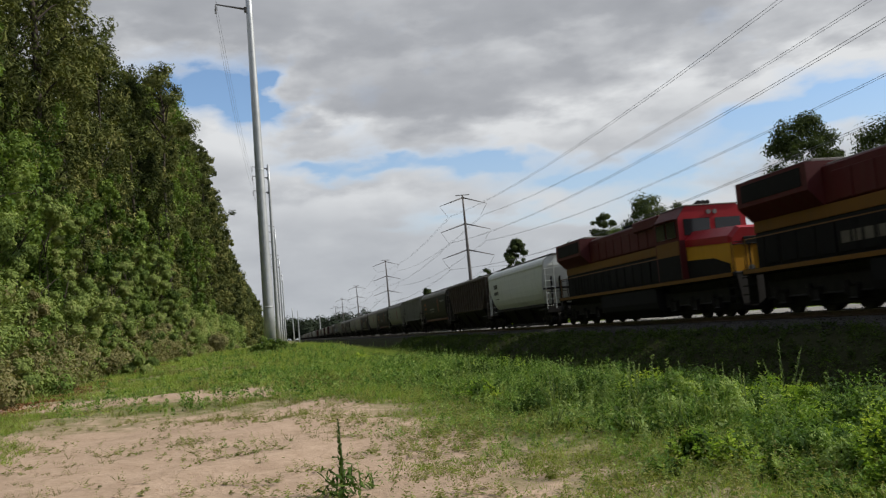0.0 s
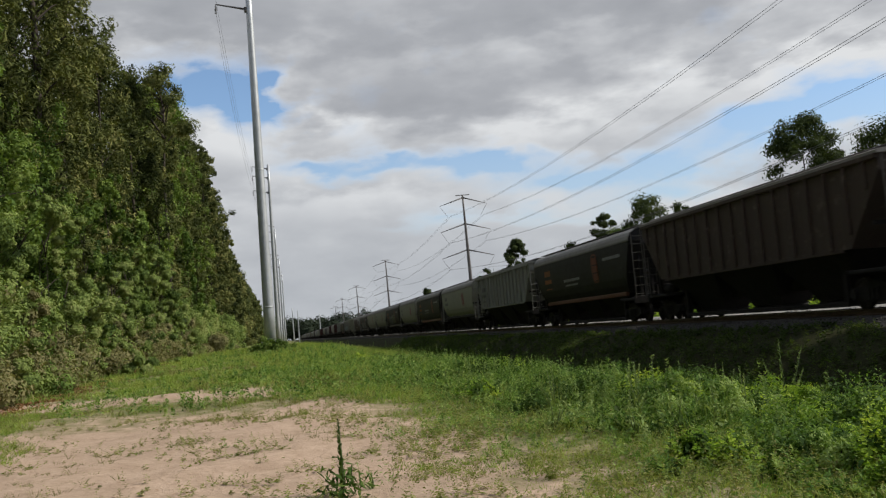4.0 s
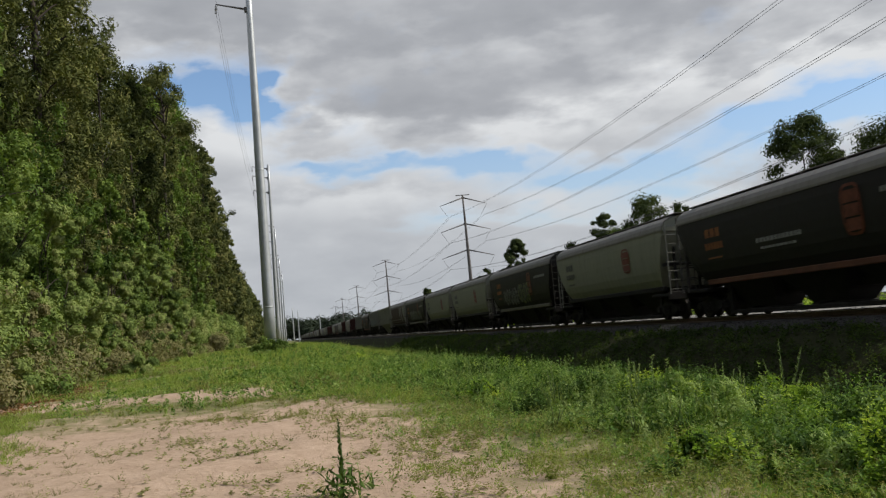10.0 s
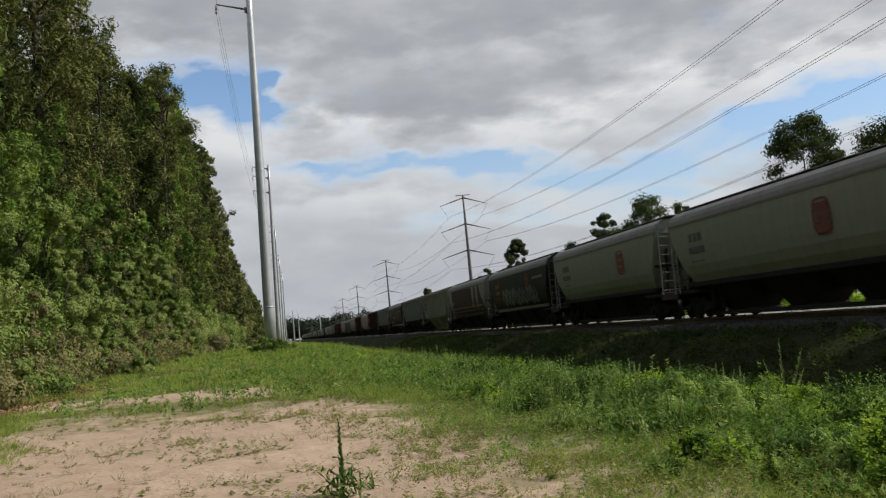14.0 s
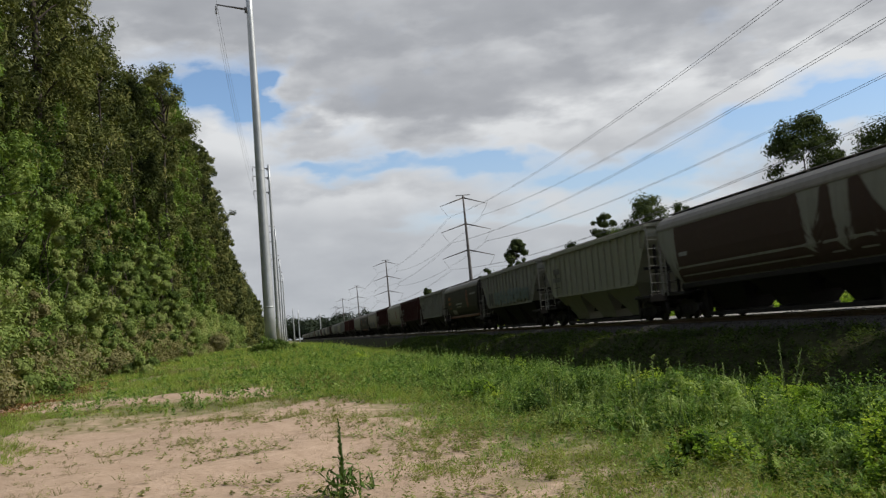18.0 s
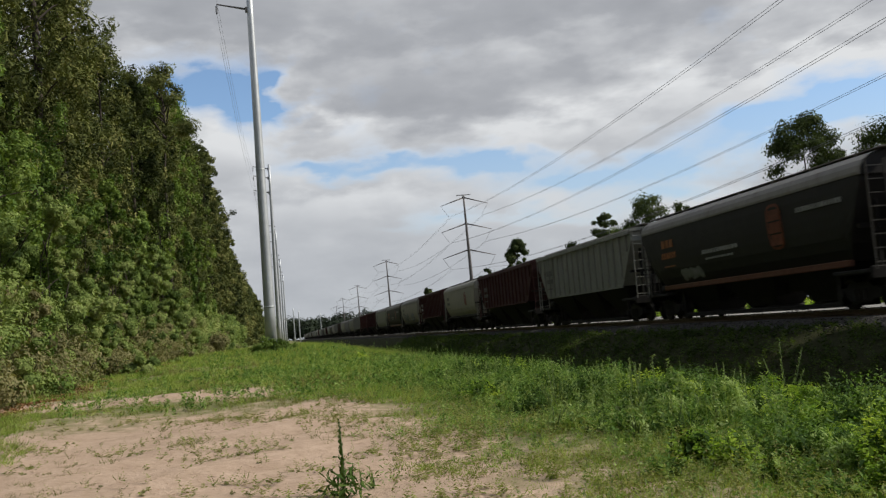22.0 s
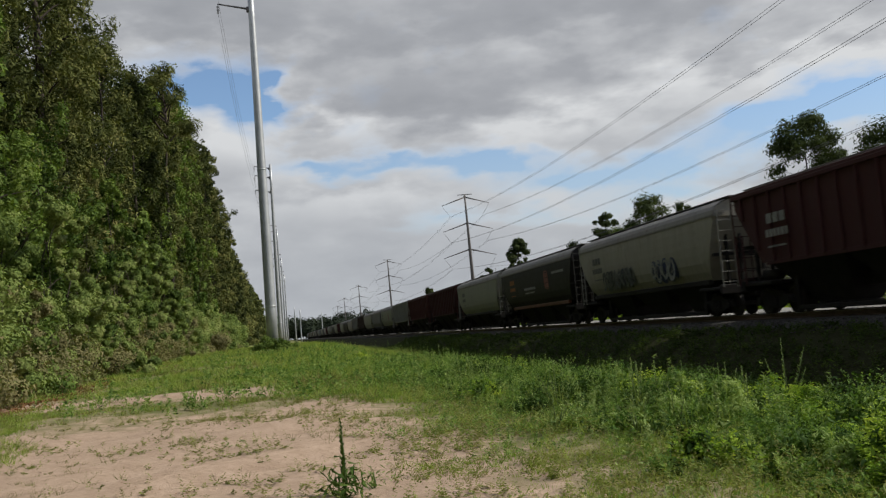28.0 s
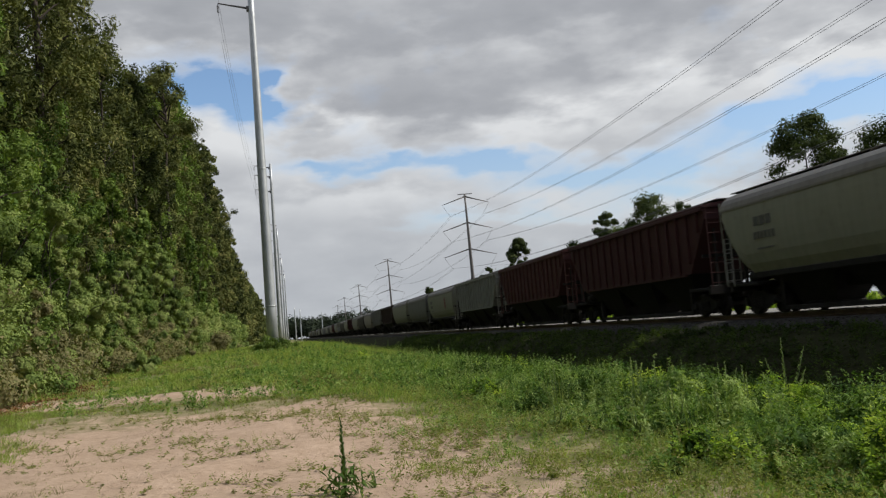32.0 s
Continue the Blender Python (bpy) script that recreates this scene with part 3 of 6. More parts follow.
# the open-crowned pine that tops the edge
tree(EDGE - 1.3, 94.0, 29.4, 3.3, 9000, LEAF_PINE, 901, "tall pine with an open top and bare boughs", "trees of the wood's edge", 0.76, "round", 0.17, name="pine_tree",
     squash=.40, size=1.05, limbs=60, count=24, bough=2.6)
# broad-leaved trees in front of the pines
for x, y, h, r, n, mat, leaf in ((-11.9, 37.5, 22.0, 2.3, 17000, LEAF_LIME, .11), (-10.9, 40.2, 10.5, 2.0, 13000, LEAF_LIME, .09), (-11.3, 46.0, 13.0, 2.2, 13000, LEAF_VINE, .10),
                                 (-10.4, 51.5, 9.6, 1.7, 9000, LEAF_LIME, .10), (-10.6, 60.0, 12.0, 1.8, 9000, LEAF_VINE, .11), (-10.2, 71.0, 10.5, 1.7, 7000, LEAF_LIME, .12), (-10.6, 84.0, 14.5, 2.0, 7500, LEAF_VINE, .14),
                                 (-10.2, 104.0, 13.0, 2.0, 6000, LEAF_LIME, .17), (-10.3, 127.0, 15.0, 2.2, 5000, LEAF_VINE, .2)):
    tree(x, y, h, r, n, mat, 950 + int(y), "leafy broad-leaved tree with fresh green leaves at the wood's edge" if mat is LEAF_LIME else "slim tree hung with green vines at the wood's edge",
         "trees of the wood's edge", 0.06, "column", leaf, squash=.6, limbs=12, boughs=6, hollow=.3, stem=.6)
# shrubs and young trees in front
y = 30.0
while y < 190:
    h = rng.uniform(4.5, 10.0) if y < 80 else rng.uniform(3.5, 6)
    r = rng.uniform(1.5, 2.4)
    dry = k % 5 == 0
    h = min(h, 3.6) if dry else h
    tree(EDGE + 0.4 - rng.uniform(0.2, 1.3), y, h, r, int(np.interp(y, [30, 80, 190], [15000, 9000, 3000])), LEAF_DRY if dry else LEAF_SHRUB, 500 + k,
         "low tangled shrub with dry twigs and olive leaves" if dry else "bushy young tree with fresh green leaves",
         "shrubs before the wood", 0.02, "column", float(np.interp(y, [30, 80, 190], [.062, .095, .21])), name="shrub", limbs=5, hollow=.3, size=1.1, boughs=2 if y < 90 else 0, stem=.35)
    y += r * 1.15
    k += 1


# ---- trees beyond the track ----
def field_tree(x, y, top, r, n, seed, kind="round", start=0.4, mat=None, leaf=0.27, label="broad dark green tree standing beyond the railway", **more):
    z = float(ground_z(x, y)) - 0.1
    return tree(x, y, top - z, r * 1.3, int(n * 2.6), mat or LEAF_FAR, seed, label, "trees beyond the railway", start, kind, leaf, z, **more)


field_tree(70.2, 110, 25.6, 3.7, 4200, 701, "round", 0.50)
field_tree(64.6, 150, 21.3, 3.5, 3200, 702, "round", 0.40)
field_tree(71.0, 151, 20.2, 1.9, 1500, 703, "round", 0.45)
field_tree(55.9, 150, 19.0, 2.1, 1800, 704, "round", 0.40)
field_tree(60.3, 152, 16.8, 2.8, 2200, 705, "round", 0.35, LEAF_SHRUB)
field_tree(39.9, 150, 15.3, 1.9, 2600, 706, "column", 0.15, label="slim dark conifer standing beyond the railway", count=70, size=.62, hollow=.1)
field_tree(35.6, 150, 11.3, 2.2, 1600, 707, "round", 0.3)
field_tree(50.3, 151, 14.0, 2.4, 1500, 708, "round", 0.3)
field_tree(47.7, 300, 15.2, 1.6, 900, 709, "round", 0.45, leaf=0.45)
field_tree(84.0, 112, 24.0, 5.0, 4000, 710, "round", 0.4)
field_tree(76.8, 112, 21.4, 1.8, 1200, 711, "round", 0.5)
field_tree(92.0, 118, 25.0, 5.5, 3500, 712, "round", 0.35)
for i in range(16):
    yy = 60 + i * 17 + rng.uniform(-4, 4)
    field_tree(34 + 0.15 * yy + rng.uniform(0, 10), yy, rng.uniform(5.5, 8.0) + 0.008 * yy, rng.uniform(2.5, 3.5), 1200, 730 + i, "round", 0.1, LEAF_SHRUB if i % 2 else LEAF_FAR, 0.35,
               "low leafy tree in the scrub beyond the railway")


def hedge(name, label, pts, hs, rs, per, leaf, mat, category="undergrowth"):
    """A run of uncounted scrub, one mesh of leaves."""
    g = np.random.default_rng(len(pts))
    cs = np.array([(x, y, float(ground_z(x, y)) + h * g.uniform(.35, .75)) for (x, y), h in zip(pts, hs)])
    p, ways = clumps(g, cs, rs, [per] * len(pts), 0.8)
    p[:, 2] = np.maximum(p[:, 2], ground_z(p[:, 0], p[:, 1]) + 0.02)
    v, f = leaf_quads(p, leaf, g, out=ways)
    return tagged(new(name, numpy_mesh(name, v, f, mat)), label, category, kind="stuff")


rr = np.random.default_rng(77)
for name, mat, seed_shift, label in (("undergrowth", LEAF_SHRUB, 0.0, "dense olive undergrowth along the foot of the wood"), ("dry_undergrowth", LEAF_DRY, 0.9, "dry brownish twigs and leaves along the foot of the wood")):
    ys = np.concatenate([np.arange(27 + seed_shift, 75, 0.42), np.arange(75, 180, 0.9)])
    pp = [(EDGE + (.5 if seed_shift else 0) - rr.uniform(-0.3, 1.8), yy + rr.uniform(-.3, .3)) for yy in ys]
    hs = rr.uniform(0.6, 6.5 if name == "undergrowth" else 3.6, len(pp))
    hedge(name, label, pp, hs, rr.uniform(.6, 1.15, len(pp)), 460, 0.08, mat)
# leaf litter where the clearing meets the wood
n = 7000
lx, ly = EDGE + rr.normal(1.1, .6, n), 25 + 42 * rr.uniform(0, 1, n) ** 1.4
v, f = leaf_quads(np.stack([lx, ly, ground_z(lx, ly) + rr.uniform(.01, .07, n)], 1), .05, rr)
tagged(new("leaf_litter", numpy_mesh("leaf_litter", v, f, LITTER)), "reddish brown fallen leaves at the wood's edge", "leaf litter", kind="stuff")
pp = [(34.5 + rr.uniform(-1.0, 4.0) + 0.01 * yy, yy) for yy in np.arange(10, 150, 0.55)]
hedge("scrub", "sunlit weeds and scrub on the far side of the track", pp, rr.uniform(.4, 1.2, len(pp)), rr.uniform(.4, .8, len(pp)), 150, 0.12, LEAF_BUSH)
pp = [(rr.uniform(-5, 260), 880 + rr.uniform(0, 120)) for _ in range(260)]
hs = rr.uniform(17, 26, len(pp))
hedge("far_woods", "dark line of woods on the horizon", pp, hs, hs * rr.uniform(.3, .5, len(pp)), 170, 1.8, LEAF_HORIZON, "woods")
pp = [(rr.uniform(-75, -9), 420 + rr.uniform(0, 300)) for _ in range(130)]
hs = rr.uniform(15, 21, len(pp))
hedge("distant_wood_edge", "distant end of the dark wood along the clearing", pp, hs, hs * rr.uniform(.28, .42, len(pp)), 300, 1.2, LEAF_DUSK, "woods")

# ---- power lines ----

def steel_pole(x, y, h, r0, r1, lean=0.0, arms=(), label="", z=None, arm_len=2.9):
    """Round galvanised pole of stacked tapered sections, with davit arms towards -x."""
    base = float(ground_z(x, y)) - 0.1 if z is None else z
    ob = thing("utility_pole", pose(x, y, base, 0, lean, 0), label, "utility pole", "poles of the line along the clearing")
    s = Shape()
    n = 9
    s.tube([(0, 0, h * i / n) for i in range(n + 1)], [r0 + (r1 - r0) * i / n for i in range(n + 1)], 16)
    part("shaft", s.mesh("shaft", GALV, True), ob)
    for z in (h * .12, h * .48):
        r = r0 + (r1 - r0) * z / h
        part("splice_collar", Shape().tube([(0, 0, z - .06), (0, 0, z + .06)], r + .018, 16).mesh("collar", GALV, True), ob)
    for z in arms:
        r = r0 + (r1 - r0) * z / h
        a = part("davit_arm", Shape().tube([(0, 0, z), (-arm_len * .5, 0, z + .28), (-arm_len, 0, z + .55)], [.11, .08, .06], 8).mesh("arm", DULL_STEEL, True), ob)
        part("bracket", Shape().box(-r - .16, -r + .04, -.2, .2, z - .22, z + .22, .03).mesh("bracket", DULL_STEEL), a)
        ins = Shape()
        tip = Vector((-arm_len, 0, z + .5))
        ins.tube([tip, tip - Vector((0, 0, .9))], .03, 6)
        for j in range(6):
            ins.tube([tip - Vector((0, 0, .12 + j * .12)), tip - Vector((0, 0, .17 + j * .12))], [.05, .12], 8)
        part("insulator", ins.mesh("insulator", INSUL, True), a)
    return ob, base


poles = [(-1.25, 80.0, 33.5, 0.50, 0.26, 0.0), (-1.15, 166.0, 33.0, 0.40, 0.22, 0.2), (-0.95, 252.0, 31.5, 0.38, 0.22, 0.0),
         (-0.4, 338.0, 31, 0.36, 0.22, 0.0), (0.4, 424.0, 31, 0.36, 0.22, 0.0)]
for i, (x, y, h, r0, r1, lean) in enumerate(poles):
    steel_pole(x, y, h, r0, r1, lean, (30.5, 27.8, 32.2) if i else (30.6, 32.9), "tall tapered galvanised steel transmission pole in tall grass")
for x, y, h in ((4.2, 440, 16), (6.9, 455, 16), (20.0, 520, 15)):
    steel_pole(x, y, h, 0.32, 0.2, 0, (), "distant grey steel pole beside the track")


def wire(name, spans, r, label, group):
    """One conductor, sagging from support to support."""
    pts = []
    for a, b, sag in spans:
        a, b = Vector(a), Vector(b)
        pts += [a.lerp(b, t / 20) - Vector((0, 0, sag * 4 * (t / 20) * (1 - t / 20))) for t in range(20)]
    pts.append(Vector(spans[-1][1]))
    return tagged(new(name, Shape().tube(pts, r, 5, False).mesh(name, WIRE, True)), label, "cable", group)


prev = [(-1.25, -6.0, 33.5, 0, 0, 0)] + poles
for zz, dx in ((30.2, -2.9), (27.5, -2.75), (31.9, -2.9)):
    spans = []
    for a, b in zip(prev[1:], prev[2:]):
        za, zb = float(ground_z(a[0], a[1])), float(ground_z(b[0], b[1]))
        spans.append(((a[0] + dx, a[1], za + zz), (b[0] + dx, b[1], zb + zz), 1.6))
    wire("power_line", spans, 0.011, "thin overhead line strung between steel poles", "lines along the clearing")


def tower(x, y, h, k):
    """Slim steel transmission tower with three pairs of drooping arms and slanted insulator strings."""
    base = float(ground_z(x, y)) - 0.2
    ob = thing("transmission_tower", pose(x, y, base, 0, -0.9, 0), "tall dark steel transmission tower with three drooping arm pairs", "transmission tower", "towers beyond the railway")
    part("mast", Shape().tube([(0, 0, h * i / 8) for i in range(9)], [.55 - .36 * i / 8 for i in range(9)], 12).mesh("mast", DULL_STEEL, True), ob)
    part("peak_bar", Shape().box(-1.7, 1.7, -.08, .08, h - .1, h + .08, .02).mesh("bar", DULL_STEEL), ob)
    for lv in range(3):
        z = h - 0.6 - lv * 6.1
        for sd in (-1, 1):
            tip = Vector((sd * (5.6 + 0.3 * lv), 0, z - 1.7))
            a = part("arm", Shape().tube([(0, 0, z), tip.lerp(Vector((0, 0, z)), .5), tip], [.17, .12, .06], 8).mesh("arm", DULL_STEEL, True), ob)
            low = tip + Vector((-sd * 1.7, 0, -2.6))
            ins = Shape().tube([tip, low], .022, 6)
            for j in range(9):
                c, d = tip.lerp(low, .2 + j * .075), tip.lerp(low, .23 + j * .075)
                ins.tube([c, d], [.04, .085], 8)
            part("insulator", ins.mesh("insulator", INSUL, True), a)
            part("gusset", Shape().box(-.3, .3, -.16, .16, z - .25, z + .2, .04).mesh("gusset", DULL_STEEL), a)
    return base


TOWERS = [(42.6, 30.0, 30.4), (43.1, 204.0, 31.6), (43.9, 377.0, 31.4), (45.7, 559.0, 31.4), (47.6, 735.0, 31.4), (52, 915, 31.4)]
bases = [tower(x, y, h, i) for i, (x, y, h) in enumerate(TOWERS)]
TOWERS = [(42.0, -150.0, 32.0)] + TOWERS
bases = [bases[0]] + bases
for lv in range(3):
    for sd in (-1, 1):
        off = sd * (5.6 + .3 * lv - 1.7)
        for w in (-.22, .22):
            wire("power_line", [((a[0] + off + w, a[1], ba + a[2] - 4.9 - lv * 6.1), (b[0] + off + w, b[1], bb + b[2] - 4.9 - lv * 6.1), 2.6)
                                for (a, ba), (b, bb) in zip(zip(TOWERS, bases), list(zip(TOWERS, bases))[1:])],
                 0.019, "overhead conductor hung from steel towers", "lines beyond the railway")

# ---- grass and weeds ----
def blades(points, h, w, per, rng, lean=0.35, fine=True):
    """Tufts of tapering blades, bent in two when fine: verts and triangles."""
    p = np.repeat(points, per, 0)
    n = len(p)
    hh = np.repeat(np.asarray(h), per) * rng.uniform(.5, 1.15, n)
    a = rng.uniform(0, 2 * math.pi, n)
    d = np.stack([np.cos(a), np.sin(a), np.zeros(n)], 1)
    s = np.stack([-np.sin(a), np.cos(a), np.zeros(n)], 1)
    b = rng.uniform(0, 2 * math.pi, n)
    s = np.stack([np.cos(b), np.sin(b), np.zeros(n)], 1)
    off = d * (rng.uniform(0, .07, n) * (1 + hh))[:, None]
    k = (lean * hh * rng.uniform(.2, 1.2, n))[:, None]
    ww = (w * rng.uniform(.6, 1.3, n))[:, None]
    up = np.array([0, 0, 1.0])
    p0 = p + off
    if not fine:
        v = np.stack([p0 - s * ww, p0 + s * ww, p0 + d * k + up * hh[:, None]], 1)
        return v.reshape(-1, 3), np.arange(n * 3).reshape(-1, 3)
    v = np.stack([p0 - s * ww, p0 + s * ww, p0 + d * k * .4 + up * hh[:, None] * .6 + s * ww * .7, p0 + d * k * .4 + up * hh[:, None] * .6 - s * ww * .7, p0 + d * k + up * hh[:, None]], 1)
    base = (np.arange(n) * 5)[:, None]
    f = np.concatenate([base + [0, 1, 2], base + [0, 2, 3], base + [3, 2, 4]], 1).reshape(-1, 3)
    return v.reshape(-1, 3), f


def on_ground(x, y):
    return np.stack([x, y, ground_z(x, y)], 1)


def patch_noise(x, y, s):
    return np.array([noise.noise(Vector((a * s, b * s, 3.1))) for a, b in zip(x, y)])


g = np.random.default_rng(21)
# clods of sand and bits of dry litter on the bare ground
n = 8500
x, y = g.uniform(-11, 4.6, n), 6.5 + 19 * g.uniform(0, 1, n) ** 1.3
keep = patch_noise(x + 3, y, .8) > g.uniform(-.5, .5, n)
x, y = x[keep], y[keep]
n = len(x)
octa = np.array([(1, 0, 0), (-1, 0, 0), (0, 1, 0), (0, -1, 0), (0, 0, .6)], float)
v = on_ground(x, y)[:, None, :] + octa[None] * (.008 + .028 * g.uniform(0, 1, n) ** 3)[:, None, None] * g.uniform(.6, 1.4, (n, 5, 1))
f = (np.arange(n) * 5)[:, None, None] + np.array([(0, 2, 4), (2, 1, 4), (1, 3, 4), (3, 0, 4)])[None]
tagged(new("sand_clods", numpy_mesh("sand_clods", v.reshape(-1, 3), f.reshape(-1, 3), GROUND)), "small clods of dry sand on the bare ground", "clods", kind="stuff")
n = 6000
x, y = g.uniform(-11, 5.2, n), 6.5 + 20 * g.uniform(0, 1, n) ** 1.3
keep = patch_noise(x - 7, y, .6) > g.uniform(-.45, .6, n)
x, y = x[keep], y[keep]
v, f = leaf_quads(on_ground(x, y) + [0, 0, .012], .022, g, .3, .3, 1.5)
tagged(new("dry_litter", numpy_mesh("dry_litter", v, f, LITTER)), "scattered dry leaves and stalks on the sand", "leaf litter", kind="stuff")
# sparse tufts on the sand
n = 9000
x, y = g.uniform(-12, 6.0, n), 7 + 21 * g.uniform(0, 1, n) ** 1.2
keep = patch_noise(x, y, .45) + .35 * smoothstep(0, 4, x) + .5 * smoothstep(19, 26, y) > g.uniform(.05, .8, n)
x, y = x[keep], y[keep]
v, f = blades(on_ground(x, y), .02 + .11 * g.uniform(0, 1, len(x)) ** 2, .004, 10, g, 1.2, False)
tagged(new("turf_tufts", numpy_mesh("turf_tufts", v, f, GRASS_DRY)), "sparse thin grass tufts on bare sand", "grass", kind="stuff")
# thicker grass along the edge of the sand
n = 9000
x, y = g.uniform(-11, -3.2, n), g.uniform(7.5, 24, n)
keep = (-x - 3.55 - .16 * (y - 9) + 1.1 * patch_noise(x, y, .5)) * .8 > g.uniform(-.1, 1.0, n)
x, y = x[keep], y[keep]
v, f = blades(on_ground(x, y), (.05 + .16 * g.uniform(0, 1, len(x))) * (1 + .8 * patch_noise(x, y, .6)), .0045, 12, g, .9, False)
tagged(new("sand_edge_grass", numpy_mesh("sand_edge_grass", v, f, GRASS)), "short green grass along the edge of the sand", "grass", kind="stuff")


def stalk_leaves(base, tip, per, length, width, rise, droop, start=.12):
    """Lance-shaped leaves spiralling up bent stalks: verts and triangles."""
    n = len(base)
    k = np.arange(per)[None, :]
    t = start + (1 - start) * (k + g.uniform(0, 1, (n, per))) / per
    bend = g.normal(0, .05, (n, 1, 3)) * [1, 1, 0]
    p = base[:, None, :] + (tip - base)[:, None, :] * t[..., None] + bend * (4 * t * (1 - t))[..., None]
    a = k * 2.4 + g.uniform(0, 6.28, (n, 1)) + g.normal(0, .3, (n, per))
    L = (np.asarray(length).reshape(-1, 1) * (1.25 - .75 * t) * g.uniform(.7, 1.25, (n, per)))[..., None]
    up = (rise + g.normal(0, .18, (n, per)) + .5 * t)[..., None] * [0, 0, 1.0]
    d = np.stack([np.cos(a), np.sin(a), 0 * a], -1) + up
    d /= np.linalg.norm(d, axis=-1, keepdims=True)
    s = np.stack([-np.sin(a), np.cos(a), g.normal(0, .35, (n, per))], -1) * L * width
    end = p + d * L - np.array([0, 0, 1.0]) * L * droop
    mid = p + d * L * .5
    v = np.stack([p, mid + s, end, mid - s], 2).reshape(-1, 3)
    q = (np.arange(n * per) * 4)[:, None]
    return v, np.concatenate([q + [0, 1, 2], q + [0, 2, 3]], 1).reshape(-1, 3)


# small leafy herbs in patches on the sand
n = 26000
x, y = g.uniform(-10, 5.5, n), 6.4 + 21 * g.uniform(0, 1, n) ** 1.15
keep = patch_noise(x + 9, y, .42) + .7 * patch_noise(x - 4, y, 1.5) + .36 * smoothstep(-2.5, 3.2, x) > g.uniform(-.02, .95, n)
x, y = x[keep], y[keep]
b = on_ground(x, y)
hh = (.035 + .20 * g.uniform(0, 1, len(x)) ** 2.2) * (1 + .5 * smoothstep(0, 4, x))
tip = b + np.stack([g.normal(0, .05, len(x)), g.normal(0, .05, len(x)), hh], 1)
brown = g.uniform(0, 1, len(x)) < .42
for name, label, mat, k in (("ground_herbs", "low broad-leaved herbs scattered over the sand", LEAF_EDGE, ~brown), ("dry_ground_herbs", "low yellowing herbs scattered over the sand", GRASS_DRY, brown)):
    v, f = stalk_leaves(b[k], tip[k], 16, .046, .24, .15, .2, .02)
    tagged(new(name, numpy_mesh(name, v, f, mat)), label, "weeds", kind="stuff")
# meadow up the clearing
n = 70000
x, y = g.uniform(EDGE - .5, 11, n), 20 + 130 * g.uniform(0, 1, n) ** 1.9
keep = (np.abs(y + .25 * x - 28.5 - 4 * patch_noise(x, y, .22)) + 2.5 * smoothstep(-1.5, 0.5, x) > 1.7) & (patch_noise(x, y, .22) * 7 + patch_noise(x, y, .7) * 4 + y - 23.0 + 0.9 * np.clip(x - 1, -3, 3) > g.uniform(-2, 6, n)) & ((x < 3.6) | (y > 38)) & (g.uniform(0, 1, n) < np.interp(y, [20, 60, 150], [1, .8, .7]))
x, y = x[keep], y[keep]
dry = patch_noise(x + 11, y, .28) + g.normal(0, .22, len(x)) > .30
for name, label, mat, k in (("meadow_grass", "short green meadow grass", GRASS, ~dry), ("dry_meadow_grass", "straw-coloured grass among the green", GRASS_DRY, dry)):
    mx, my = x[k], y[k]
    v, f = blades(on_ground(mx, my), g.uniform(.06, .24, len(mx)) * (1 + .5 * smoothstep(-3, 3, mx)) * np.clip(1 + 1.5 * patch_noise(mx, my, .35) + .9 * patch_noise(mx, my, 1.1), .35, 2.4) * (.55 + .45 * smoothstep(21, 34, my)), .009 + .009 * np.repeat(smoothstep(30, 80, my), 6), 6, g, .9, False)
    tagged(new(name, numpy_mesh(name, v, f, mat)), label, "grass", kind="stuff")


def weed_points(n, x0, x1, y0, y1, power, edge):
    x, y = g.uniform(x0, x1, n), y0 + (y1 - y0) * g.uniform(0, 1, n) ** power
    k = edge(x, y) > g.uniform(-.6, .6, n)
    return x[k], y[k]


def weed_bed(name, label, x, y, h, leaf, per, mat, spread=.13):
    """Leafy stalks: leaves spiralling up each stem, thicker towards the top."""
    n = len(x)
    hh = h * g.uniform(.45, 1.2, n)
    t = g.uniform(.05, 1, (n, per)) ** .75
    lean = g.normal(0, .16, (n, 2))
    px = x[:, None] + lean[:, :1] * t * hh[:, None] + g.normal(0, spread, (n, per)) * (1.15 - t) * (.5 + hh[:, None])
    py = y[:, None] + lean[:, 1:] * t * hh[:, None] + g.normal(0, spread, (n, per)) * (1.15 - t) * (.5 + hh[:, None])
    pz = ground_z(x, y)[:, None] + t * hh[:, None]
    v, f = leaf_quads(np.stack([px.ravel(), py.ravel(), pz.ravel()], 1), leaf, g, .38, 1.0, .15)
    return tagged(new(name, numpy_mesh(name, v, f, mat)), label, "weeds", kind="stuff")


def weed_line(x, y):
    return (x - np.interp(y, [6, 9, 12.5, 15, 21, 60], [4.1, 4.35, 4.2, 3.7, 3.7, 3.2]) - 1.6 * patch_noise(x, y, .45)) * .8


def kept_low(x, h):
    """Growth gets lower towards the ditch."""
    return h * (1 - .45 * smoothstep(6.0, 9.5, x))


# meadow herbs and thin grass where the sand gives way to the weeds
x, y = weed_points(4200, EDGE, 4.5, 19, 80, 1.4, lambda x, y: np.minimum((y - 25 + 3 * patch_noise(x, y, .3)) * .25, .1 + 1.6 * patch_noise(x + 3, y, .3) + .12 * x))
weed_bed("meadow_herbs", "leafy green herbs in the meadow", x, y, .30 + .45 * np.abs(patch_noise(x, y, .4)), .055, 22, LEAF_WEED, .12)
x, y = weed_points(3800, .2, 5.5, 5.5, 34, 1.3, lambda x, y: (x - 2.4 - 3.2 * patch_noise(x, y, .5)) * .6)
